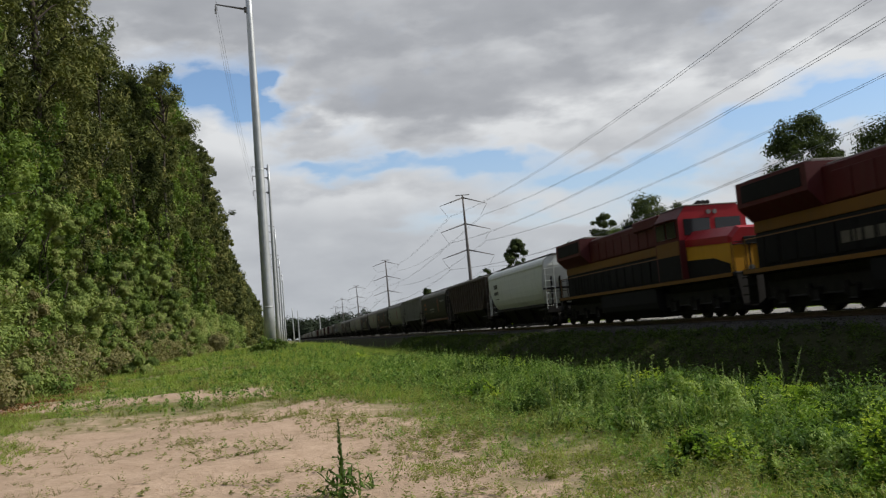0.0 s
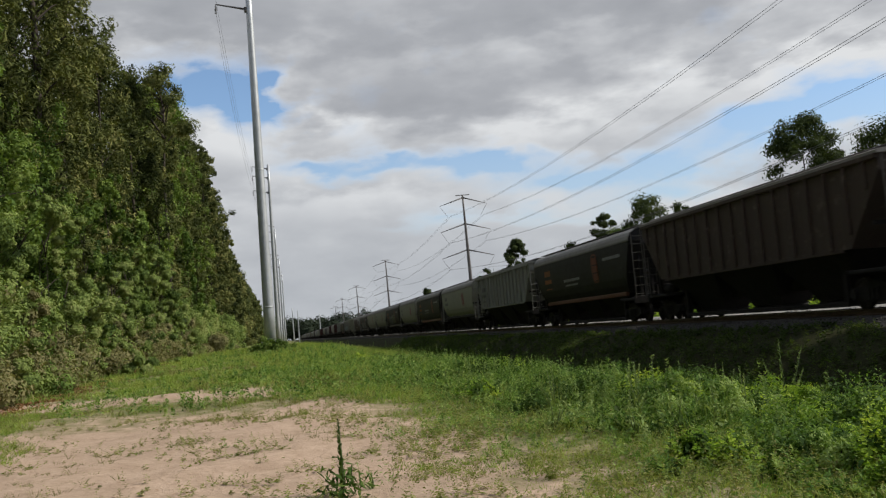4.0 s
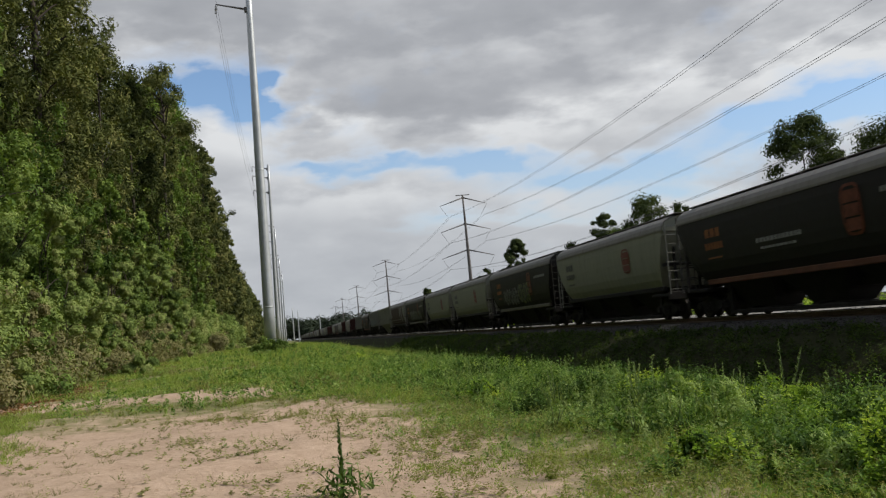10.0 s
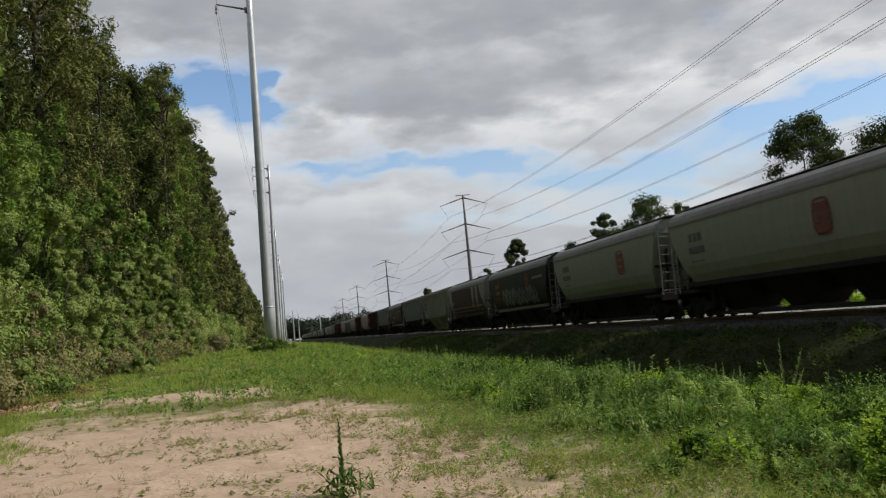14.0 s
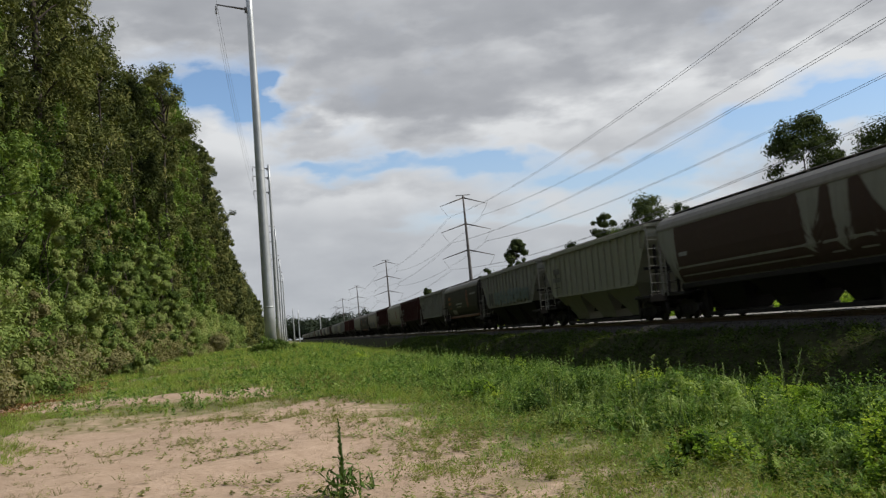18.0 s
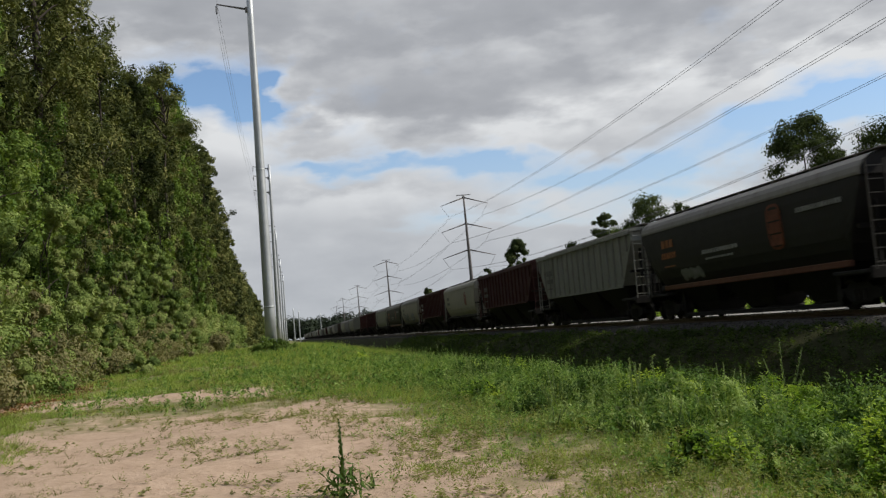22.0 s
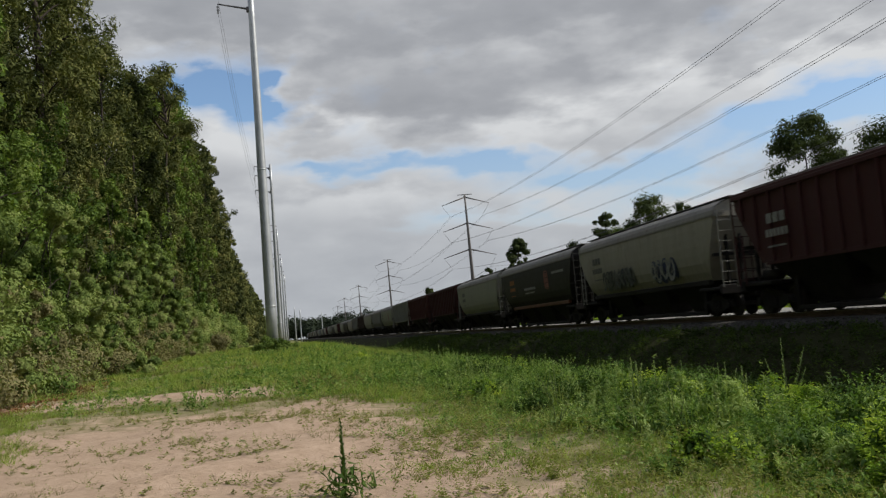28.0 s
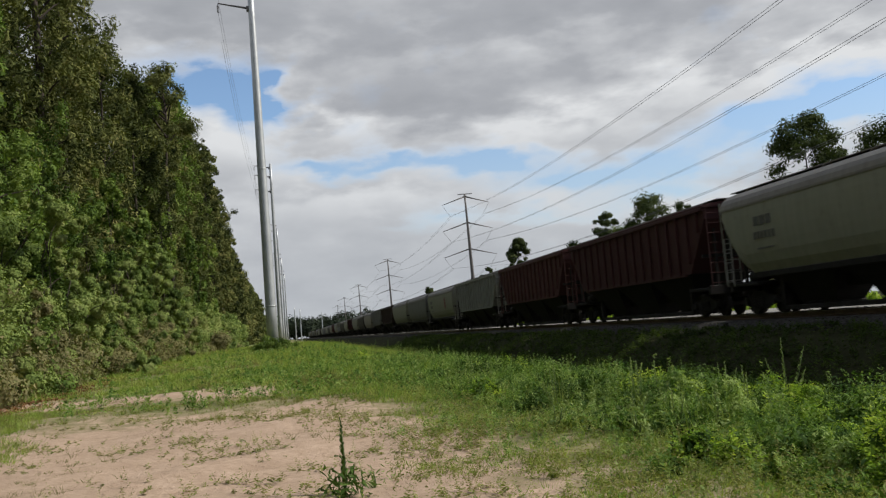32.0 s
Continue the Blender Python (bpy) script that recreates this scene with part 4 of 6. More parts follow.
v, f = blades(on_ground(x, y), g.uniform(.04, .15, len(x)) * (.7 + .5 * smoothstep(1, 4, x)), .005, 12, g, .9, False)
tagged(new("edge_grass", numpy_mesh("edge_grass", v, f, GRASS)), "thin green and straw-coloured grass at the edge of the weeds", "grass", kind="stuff")


x, y = weed_points(4600, -1.5, 5.0, 11, 42, 1.1, lambda x, y: (x + .13 * y - 4.3 - 3.4 * patch_noise(x, y, .4) - 2.6 * patch_noise(x, y, 1.3)) * .6)
b = on_ground(x, y)
tip = b + np.stack([g.normal(0, .06, len(x)), g.normal(0, .06, len(x)), .07 + .30 * g.uniform(0, 1, len(x)) ** 2], 1)
v, f = stalk_leaves(b, tip, 14, np.interp(y, [8, 20, 42], [.05, .065, .11]), .2, .35, .12, .05)
tagged(new("clearing_herbs", numpy_mesh("clearing_herbs", v, f, LEAF_WEED)), "fresh green herbs in loose patches on the clearing", "weeds", kind="stuff")


def mounds(name, label, n, x0, x1, y0, y1, low, high, mat, leaf, per, edge, power=1.5):
    """Weeds that grow in separate leafy mounds, with dark gaps between."""
    x, y = weed_points(n, x0, x1, y0, y1, power, edge)
    h = kept_low(x, low + (high - low) * g.uniform(0, 1, len(x)) ** 1.4)
    cs, rs = [], []
    for a, b, c in zip(x, y, h):
        z = float(ground_z(a, b))
        for t in (.28, .55, .82):
            cs.append((a + g.normal(0, .10), b + g.normal(0, .10), z + c * t))
            rs.append(c * (.42 - .24 * t) + .05)
    p, ways = clumps(g, np.array(cs), rs, [per] * len(cs), 1.0, .45)
    v, f = leaf_quads(p, leaf, g, .36, out=ways * .45)
    return tagged(new(name, numpy_mesh(name, v, f, mat)), label, "weeds", kind="stuff")


mounds("low_weeds", "low green weeds at the edge of the sand", 1500, 0.8, 6.2, 5.2, 34, .04, .24, LEAF_EDGE, .018, 30, lambda x, y: (x - 3.1 - 4.6 * patch_noise(x, y, .55) - 2.5 * patch_noise(x, y, 1.6)) * .7, 1.3)


def thicket():
    """Separate leafy plants, each a sheaf of stalks set with leaves over a foot coloured dark as shade, with gaps
    between.
    """
    # name, label, leaves, stalks, leaves a stalk, leaf length, width, rise, droop, spread
    kinds = [("weeds", "upright green weeds with narrow lance-shaped leaves", LEAF_WEED, 16, 34, .105, .15, .40, .15, .75),
             ("feathery_weeds", "dark green feathery weeds in dense mounds", LEAF_DUSK, 26, 44, .075, .16, .20, .10, 1.05),
             ("bushy_weeds", "yellow-green weeds with broad leaves", LEAF_BUSH, 14, 26, .090, .36, .12, .30, 1.0),
             ("grey_weeds", "pale grey-green weeds with upright leafy stalks", LEAF_PALE, 11, 34, .090, .17, .7, .05, .55)]
    got, domes = [[] for _ in kinds], [[] for _ in kinds]
    low = []
    spots = []
    for _ in range(9500):
        y = 5.4 + 42 * g.uniform() ** 1.35
        x = g.uniform(2.6, 10.2)
        inside = float(weed_line(np.array([x]), np.array([y]))[0])
        if inside < g.uniform(-.3, .5):
            continue
        r = (.20 + .55 * g.uniform() ** 1.3) * (1 + .014 * y) * float(np.clip(.55 + .5 * inside, .45, 1))
        if x > 4.9 and r < .33 * (1 + .014 * y):
            continue
        if any((x - a) ** 2 + (y - b) ** 2 < (.90 * (r + c)) ** 2 for a, b, c in spots):
            continue
        spots.append((x, y, r))
        z = float(ground_z(x, y))
        h = max(.2, (1.60 - .162 * x - z)) * (.28 + .30 * g.uniform() + .62 * min(1, r / (.6 * (1 + .014 * y)))) * float(np.clip(.50 + .4 * inside, .35, 1))
        q = noise.noise(Vector((x * .5, y * .35, 7.7))) + g.normal(0, .24)
        if y < 11.5 and x > 4.0:
            kind = 2 if q > .05 else 0
        elif 5.2 < x and 12 < y < 20:
            kind = 2 if q > .30 else 1 if g.uniform() < .72 else 0
        else:
            kind = 2 if q > .40 else 1 if q < -.42 else 3 if g.uniform() < .24 else 0
        mound = kind in (1, 2) or x > 5.6 and kind == 0 and g.uniform() < .6
        if mound:
            # a dome of leafy tips over a dense inside whose leaf colour stands for shade
            m = int(np.interp(y, [6, 14, 24, 45], [95, 75, 40, 18]) * (r / .4) ** 1.6)
            a, c = g.uniform(0, 6.283, m), g.uniform(.02, 1, m)
            out = np.sqrt(1 - c * c) * g.uniform(.7, 1.12, m) * (1 + .22 * np.sin(a * 3 + x * 9))
            tip = np.stack([x + np.cos(a) * out * r, y + np.sin(a) * out * r, z + h * (.12 + .88 * c * g.uniform(.72, 1.12, m))], 1)
            base = np.array([x, y, z]) + (tip - [x, y, z]) * .45
            domes[kind].append((base, tip, np.full(m, kinds[kind][5] * float(np.interp(y, [6, 14, 45], [.72, .9, 1.6])) * g.uniform(.85, 1.15))))
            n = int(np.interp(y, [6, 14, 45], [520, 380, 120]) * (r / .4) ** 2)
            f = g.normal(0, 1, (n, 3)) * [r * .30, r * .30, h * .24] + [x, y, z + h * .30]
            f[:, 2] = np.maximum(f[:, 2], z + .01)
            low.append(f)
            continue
        m = max(5, int(kinds[kind][3] * (r / .32) ** 1.5 * float(np.interp(y, [6, 14, 45], [1.15, 1.0, .65]))))
        a, rad = g.uniform(0, 6.283, m), r * np.sqrt(g.uniform(0, 1, m))
        base = np.stack([x + np.cos(a) * rad * .45, y + np.sin(a) * rad * .45, np.full(m, z)], 1)
        top = h * (.55 + .5 * g.uniform(0, 1, m)) * (1 - .55 * (rad / r) ** 2)
        tip = base + np.stack([np.cos(a) * rad * kinds[kind][9], np.sin(a) * rad * kinds[kind][9], top], 1) + g.normal(0, .03, (m, 3))
        got[kind].append((base, tip, np.full(m, kinds[kind][5] * float(np.interp(y, [6, 14, 45], [.82, 1.0, 1.7])) * g.uniform(.8, 1.2))))
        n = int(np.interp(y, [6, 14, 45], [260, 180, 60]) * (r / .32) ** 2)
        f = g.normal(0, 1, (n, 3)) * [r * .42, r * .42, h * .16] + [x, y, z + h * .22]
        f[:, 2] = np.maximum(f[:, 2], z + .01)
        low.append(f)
    for (name, label, mat, _, per, _, wide, rise, droop, _), rows, round_ones in zip(kinds, got, domes):
        v, f = np.zeros((0, 3)), np.zeros((0, 3), int)
        for sheaf, count, begin in ((rows, per, .12), (round_ones, 15, .0)):
            if sheaf:
                b, t, ln = (np.concatenate([r[k] for r in sheaf]) for k in range(3))
                v2, f2 = stalk_leaves(b, t, count, ln, wide, rise, droop, begin)
                v, f = np.concatenate([v, v2]), np.concatenate([f, f2 + len(v)])
        tagged(new(name, numpy_mesh(name, v, f, mat)), label, "weeds", kind="stuff")
    # inner and low leaves, coloured dark to act as the plants' own shade
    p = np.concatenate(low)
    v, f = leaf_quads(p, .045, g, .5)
    tagged(new("weed_foot", numpy_mesh("weed_foot", v, f, LEAF_DUSK)), "dark leaves inside and under the weeds, shade put into their colour", "weeds", kind="stuff")


thicket()
x, y = weed_points(260, 3.0, 8.8, 8, 45, 1.35, weed_line)
weed_bed("tall_weeds", "thin leafy weed stalks rising above the others", x, y, kept_low(x, .85), .024, 44, LEAF_WEED, .035)
x, y = weed_points(240, 3.4, 9.0, 9, 38, 1.2, lambda x, y: weed_line(x, y) + patch_noise(x + 13, y + 5, .5) * 1.6)
weed_bed("pale_weeds", "pale grey-green weed stalks among the green", x, y, kept_low(x, .85), .030, 50, LEAF_PALE, .03)
x, y = weed_points(1500, 1.0, 5.6, 6, 30, 1.25, lambda x, y: (x - 3.4 - 2.6 * patch_noise(x + 5, y, .6)) * .5)
weed_bed("edge_stalks", "scattered knee-high herbs between sand and weeds", x, y, .14 + .42 * g.uniform(0, 1, len(x)) ** 2.2, .020, 26, LEAF_PALE, .05)
x, y = weed_points(1300, 1.4, 6.0, 6, 30, 1.25, lambda x, y: (x - 3.6 - 2.4 * patch_noise(x - 15, y, .6)) * .5)
weed_bed("edge_herbs", "scattered fresh green herbs between sand and weeds", x, y, .14 + .36 * g.uniform(0, 1, len(x)) ** 2, .028, 26, LEAF_WEED, .08)
x, y = weed_points(300, 3.0, 9.4, 9, 50, 1.3, weed_line)
v, f = blades(on_ground(x, y), kept_low(x, g.uniform(.25, .95, len(x))), .004, 9, g, .35, False)
tagged(new("weed_stems", numpy_mesh("weed_stems", v, f, GRASS)), "thin upright grass stems between the weeds", "grass", kind="stuff")
# growth on the bank, its leaves coloured darker in place of shade
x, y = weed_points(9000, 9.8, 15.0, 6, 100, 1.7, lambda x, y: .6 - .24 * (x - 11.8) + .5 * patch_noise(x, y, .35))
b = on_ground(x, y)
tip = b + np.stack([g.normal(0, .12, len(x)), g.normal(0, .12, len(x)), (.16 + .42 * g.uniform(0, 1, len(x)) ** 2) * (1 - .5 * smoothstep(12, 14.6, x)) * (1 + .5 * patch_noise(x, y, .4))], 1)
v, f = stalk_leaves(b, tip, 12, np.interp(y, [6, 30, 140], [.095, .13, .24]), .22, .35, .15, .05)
tagged(new("bank_weeds", numpy_mesh("bank_weeds", v, f, LEAF_SHADE)), "low green growth on the railway bank, shade put into its colour", "weeds", kind="stuff")


def weed(x, y, h, mat, label, stalks=1, leaf=.09, spread=.05, seed=1, base_leaves=60, base_r=.22):
    """A single tall weed: stalks with upright lance leaves over a leafy foot."""
    r = np.random.default_rng(seed)
    ob = thing("tall_weed", pose(x, y, float(ground_z(x, y)) - .02), label, "weed")
    vs, fs, n = [], [], 0
    for k in range(stalks):
        a = r.uniform(0, 6.28)
        tip = Vector((math.cos(a) * spread * 4 * (k > 0), math.sin(a) * spread * 4 * (k > 0), h * (1 - .13 * k)))
        part("stem", Shape().tube([(0, 0, 0), tip * .5 + Vector((.015, 0, 0)), tip], [.012, .009, .003], 6).mesh("stem", STEM, True), ob)
        m = int(h * 105 / stalks ** .5)
        for i in range(m):
            t = .12 + .88 * i / m
            p = tip * t
            b = i * 2.4 + r.uniform(-.3, .3)
            L = leaf * (1.25 - .75 * t) * r.uniform(.8, 1.2)
            d = Vector((math.cos(b) * .6, math.sin(b) * .6, 1.1)).normalized()
            s = Vector((-math.sin(b), math.cos(b), 0)) * L * .2
            q = [p, p + d * L * .5 + s, p + d * L + Vector((0, 0, -.1 * L)), p + d * L * .5 - s]
            vs += [tuple(w) for w in q]
            fs += [(n, n + 1, n + 2), (n, n + 2, n + 3)]
            n += 4
    part("stalk_leaves", numpy_mesh("stalk_leaves", np.array(vs), np.array(fs), mat), ob)
    c = r.normal(0, 1, (base_leaves, 3)) * [base_r, base_r, .11] + [0, 0, .13]
    c[:, 2] = np.abs(c[:, 2])
    v, f = leaf_quads(c, leaf * .75, r, .3, 1.0, .2)
    part("foot_leaves", numpy_mesh("foot_leaves", v, f, mat), ob)
    return ob


weed(.47, 9.35, .80, LEAF_DUSK, "tall upright dark green weed standing alone on the sand", 1, .085, .04, 3, 170, .11)
weed(9.35, 16.2, 1.5, LEAF_PALE, "tall pale weed with several flowering stalks", 7, .10, .10, 4, 80, .3)
for k, (x, y, h, n, size) in enumerate(((7.9, 17.6, 1.0, 1, .07), (8.3, 16.8, 1.0, 1, .07), (8.7, 17.3, 1.05, 2, .07), (7.3, 18.6, .95, 2, .08), (6.2, 16.0, .98, 2, .09), (5.9, 14.2, .95, 3, .08), (5.2, 13.2, .9, 3, .09),
                                        (4.5, 11.7, .55, 3, .10), (4.85, 11.2, .62, 3, .10), (5.2, 10.7, .70, 2, .11), (4.2, 10.9, .42, 4, .09), (3.6, 12.4, .50, 3, .08), (4.3, 14.6, .95, 4, .08), (6.6, 12.6, 1.0, 2, .08))):
    weed(x, y, h, LEAF_PALE, "upright pale green weed with lance-shaped leaves", n, size, .06, 60 + k, 60, .12)
weed(.80, 9.75, .20, LEAF_PALE, "small pale herb at the foot of a tall weed", 4, .045, .04, 5, 70, .13)


def bush(x, y, h, r, n, mat, seed, label, leaf=.030):
    n *= 2
    g2 = np.random.default_rng(seed)
    ob = thing("bush", pose(x, y, float(ground_z(x, y)) - .03), label, "bush", "bushes at the foot of the bank")
    m = 26
    a, rad = g2.uniform(0, 6.28, m), r * np.sqrt(g2.uniform(0, 1, m))
    cs = np.stack([np.cos(a) * rad, np.sin(a) * rad, h * (.25 + .6 * g2.uniform(0, 1, m)) * (1 - .45 * (rad / r) ** 2)], 1)
    p, ways = clumps(g2, cs, g2.uniform(.2, .34, m) * r, [n // m] * m, .8)
    p[:, 2] = np.maximum(p[:, 2], .03)
    v, f = leaf_quads(p, leaf, g2, .42, out=ways * .6)
    st = Shape()
    for c in cs[::2]:
        st.tube([(0, 0, 0), tuple(c * [.5, .5, .6]), tuple(c)], [.018, .012, .005], 5, False)
    part("stems", st.mesh("stems", BARK, True), ob)
    part("leaves", numpy_mesh("leaves", v, f, mat), ob)


bush(8.4, 15.0, .92, .9, 5200, LEAF_BUSH, 31, "rounded bush with bright yellow-green leaves")
bush(7.2, 15.6, .95, 1.0, 7000, LEAF_DUSK, 32, "dense feathery dark green bush", .026)
bush(7.1, 11.0, .75, .9, 5000, LEAF_BUSH, 33, "leafy bush with bright green leaves")
bush(5.6, 12.4, .95, .8, 4200, LEAF_WEED, 34, "dense green bush among weeds")
bush(6.3, 9.2, .72, .62, 3600, LEAF_BUSH, 39, "leafy bush with broad yellow-green leaves", .036)
bush(5.2, 8.2, .5, .5, 2600, LEAF_WEED, 40, "low bush with fresh green leaves", .026)
bush(9.9, 13.4, .62, .8, 4200, LEAF_BUSH, 35, "leafy bush with bright green leaves")
bush(6.8, 20.0, .95, 1.1, 4200, LEAF_WEED, 36, "dense green bush among weeds")
bush(-1.9, 79.0, 1.5, 1.2, 2200, LEAF_VINE, 37, "dark low bush at the foot of a steel pole", .09)
bush(-.2, 79.0, 1.4, 1.2, 1800, LEAF_VINE, 38, "dark low bush at the foot of a steel pole", .09)

# loose ballast stones on the shoulders
n = 7000
x = np.concatenate([g.uniform(TRACK_X - 3.6, TRACK_X - 1.3, n // 2), g.uniform(TRACK_X + .9, TRACK_X + 5.5, n // 2)])
y = 9 + 75 * g.uniform(0, 1, n) ** 1.7
dx = np.abs(x - TRACK_X)
z = np.maximum(RAIL_Z - .20 - np.maximum(0, dx - 1.95) * .593, ground_z(x, y)) + .01
s = g.uniform(.025, .06, n)[:, None, None]
octa = np.array([(1, 0, 0), (-1, 0, 0), (0, 1, 0), (0, -1, 0), (0, 0, .7), (0, 0, -.7)], float)
v = np.stack([x, y, z], 1)[:, None, :] + octa[None] * s * g.uniform(.6, 1.3, (n, 6, 1))
f = (np.arange(n) * 6)[:, None, None] + np.array([(0, 2, 4), (2, 1, 4), (1, 3, 4), (3, 0, 4), (2, 0, 5), (1, 2, 5), (3, 1, 5), (0, 3, 5)])[None]
tagged(new("loose_ballast", numpy_mesh("loose_ballast", v.reshape(-1, 3), f.reshape(-1, 3), STONE)), "loose crushed ballast stones on the shoulders", "stones", kind="stuff")


# ---- the train ----
PAINTS = {
    "white": car_paint("white_car_paint", (0.62, 0.64, 0.62), wear=0.10, streak=0.25),
    "grey": car_paint("grey_car_paint", (0.225, 0.228, 0.205), wear=0.35, streak=0.75),
    "pale": car_paint("pale_grey_green_car_paint", (0.24, 0.245, 0.192), wear=0.18, streak=0.40),
    "tan": car_paint("tan_car_paint", (0.28, 0.265, 0.222), wear=0.25, streak=0.45),
    "black": car_paint("black_car_paint", (0.016, 0.015, 0.0155), rust=(0.048, 0.032, 0.026), wear=0.25, rough=0.6, streak=0.5, dust=0.12),
    "maroon": car_paint("maroon_car_paint", (0.050, 0.0165, 0.018), wear=0.15, streak=0.40, dust=0.15),
    "red": car_paint("faded_red_car_paint", (0.070, 0.025, 0.024), wear=0.20, streak=0.45, dust=0.2),
    "brown": car_paint("rusty_brown_car_paint", (0.055, 0.040, 0.034), rust=(0.17, 0.135, 0.115), wear=0.45, streak=0.9),
    "slate": car_paint("slate_car_paint", (0.15, 0.155, 0.15), wear=0.3, streak=0.6),
}
REPAINT = car_paint("dark_brown_repaint", (0.050, 0.030, 0.024), rust=(0.085, 0.060, 0.048), wear=0.4, streak=0.6, dust=0.15)
LADDER_PAINT = car_paint("pale_ladder_paint", (0.21, 0.21, 0.19), wear=0.3, streak=0.4)
DARK_LADDER = car_paint("dark_ladder_paint", (0.065, 0.062, 0.058), wear=0.3, streak=0.4)
LADDERS = {"brown": DARK_LADDER, "grey": LADDER_PAINT, "black": DARK_LADDER, "slate": LADDER_PAINT, "pale": LADDER_PAINT, "tan": LADDER_PAINT}
ROOF = car_paint("weathered_roof_paint", (0.21, 0.20, 0.185), wear=0.4, streak=0.5)
SILL_ORANGE = plain("faded_orange_stripe", (0.12, 0.048, 0.03), 0.6, 0, 0.35, 2.0)
SILL_PALE = plain("pale_stripe", (0.13, 0.115, 0.095), 0.6, 0, 0.3, 2.0)
MARK_WHITE = plain("white_stencil", (0.22, 0.22, 0.21), 0.65, 0, 0.35, 5.0)
MARK_DARK = plain("dark_stencil", (0.10, 0.10, 0.092), 0.65, 0, 0.3, 5.0)
MARK_ORANGE = plain("faded_orange_stencil", (0.22, 0.085, 0.030), 0.65, 0, 0.35, 5.0)
EMBLEM_RED = plain("faded_red_emblem", (0.17, 0.055, 0.045), 0.6, 0, 0.35, 5.0)
EMBLEM_DULL = plain("dull_orange_emblem", (0.13, 0.04, 0.022), 0.6, 0, 0.4, 5.0)
SPRAY_WHITE = plain("white_spray_paint", (0.19, 0.19, 0.185), 0.55, 0, 0.4, 4.0)
SPRAY_TEAL = plain("dull_teal_spray_paint", (0.085, 0.125, 0.135), 0.5, 0, 0.4, 4.0)
SPRAY_BLUE = plain("blue_spray_paint", (0.05, 0.06, 0.13), 0.5, 0, 0.4, 4.0)
SPRAY_GREEN = plain("green_spray_paint", (0.17, 0.19, 0.07), 0.5, 0, 0.4, 4.0)
SPRAY_DARK = plain("dark_spray_paint", (0.03, 0.035, 0.04), 0.5, 0, 0.3, 4.0)

EAVE = 3.80


def side_x(z):
    """Half width of the smooth car's rounded side at a height."""
    return float(np.interp(z, [1.2, 1.45, 1.7, 2.1, 2.6, 3.2, 3.5, EAVE], [0.98, 1.20, 1.36, 1.50, 1.575, 1.60, 1.60, 1.585]))


def end_profile(y, flat=False):
    """Height of the body's lower edge: it climbs towards the ends."""
    if flat:
        return float(np.interp(abs(y), [0, 6.3, 7.7, 7.78], [1.75, 1.75, 3.62, 3.75]))
    return float(np.interp(abs(y), [0, 6.5, 6.9, 7.45, 7.78], [1.42, 1.42, 1.9, 2.9, 3.6]))


def smooth_body():
    s = Shape()
    rings = []
    for y in (-7.78, -7.72, -7.45, -7.2, -6.9, -6.7, -6.5, -3, 0, 3, 6.5, 6.7, 6.9, 7.2, 7.45, 7.72, 7.78):
        zb = end_profile(y)
        inset = 0.05 if abs(y) > 7.75 else 0.0
        zs = [zb + (EAVE - zb) * k / 7 for k in range(8)]
        half = [(side_x(z) - inset, z) for z in zs]
        rings.append([(-a, y, z) for a, z in half] + [(a, y, z) for a, z in reversed(half)])
    return s.loft(rings)


def smooth_roof():
    half = [(1.61, EAVE - .04), (1.615, EAVE + .04), (1.57, EAVE + .20), (1.46, EAVE + .36), (1.22, EAVE + .52), (0.85, EAVE + .63), (0.45, EAVE + .68)]
    rings = []
    for y in (-7.85, -7.80, 7.80, 7.85):
        k = 0.985 if abs(y) > 7.82 else 1
        rings.append([(-a * k, y, z) for a, z in half] + [(a * k, y, z) for a, z in reversed(half)])
    return Shape().loft(rings, True, False)


def smooth_cap():
    half = [(1.55, EAVE - .06), (1.56, EAVE + .03), (1.52, EAVE + .18), (1.41, EAVE + .33), (1.18, EAVE + .48), (0.82, EAVE + .59), (0.43, EAVE + .64)]
    return Shape().loft([[(-a, y, z) for a, z in half] + [(a, y, z) for a, z in reversed(half)] for y in (7.70, 7.83)])


def flat_body():
    s = Shape()
    rings = []
    for y in (-7.78, -7.7, -7.0, -6.3, 0, 6.3, 7.0, 7.7, 7.78):
        zb = end_profile(y, True)
        rings.append([(-1.50, y, zb), (-1.50, y, 4.22), (1.50, y, 4.22), (1.50, y, zb)])
    return s.loft(rings)


def flat_roof():
    half = [(1.58, 4.20), (1.58, 4.28), (1.50, 4.31), (.6, 4.42)]
    return Shape().loft([[(-a, y, z) for a, z in half] + [(a, y, z) for a, z in reversed(half)] for y in (-7.9, 7.9)])


def chute(top_half, top_z, width):
    s = Shape()
    lv = [(top_half, width, top_z), (1.15, 0.62, 0.62), (0.95, 0.46, 0.28)]
    s.loft([[(-w, -a, z), (w, -a, z), (w, a, z), (-w, a, z)] for a, w, z in lv])
    return s


def gate():
    s = Shape().box(-.5, .5, -1.05, 1.05, .10, .30, .03)
    s.tube([(-1.0, -.2, .31), (1.0, -.2, .31)], .035, 6)
    return s


def ladder(h, rungs, width=.46):
    s = Shape()
    for a in (-width / 2, width / 2):
        s.box(a - .015, a + .015, -.025, .025, 0, h)
    for k in range(rungs):
        z = h * (k + .5) / rungs
        s.tube([(-width / 2, 0, z), (width / 2, 0, z)], .016, 5)
    return s


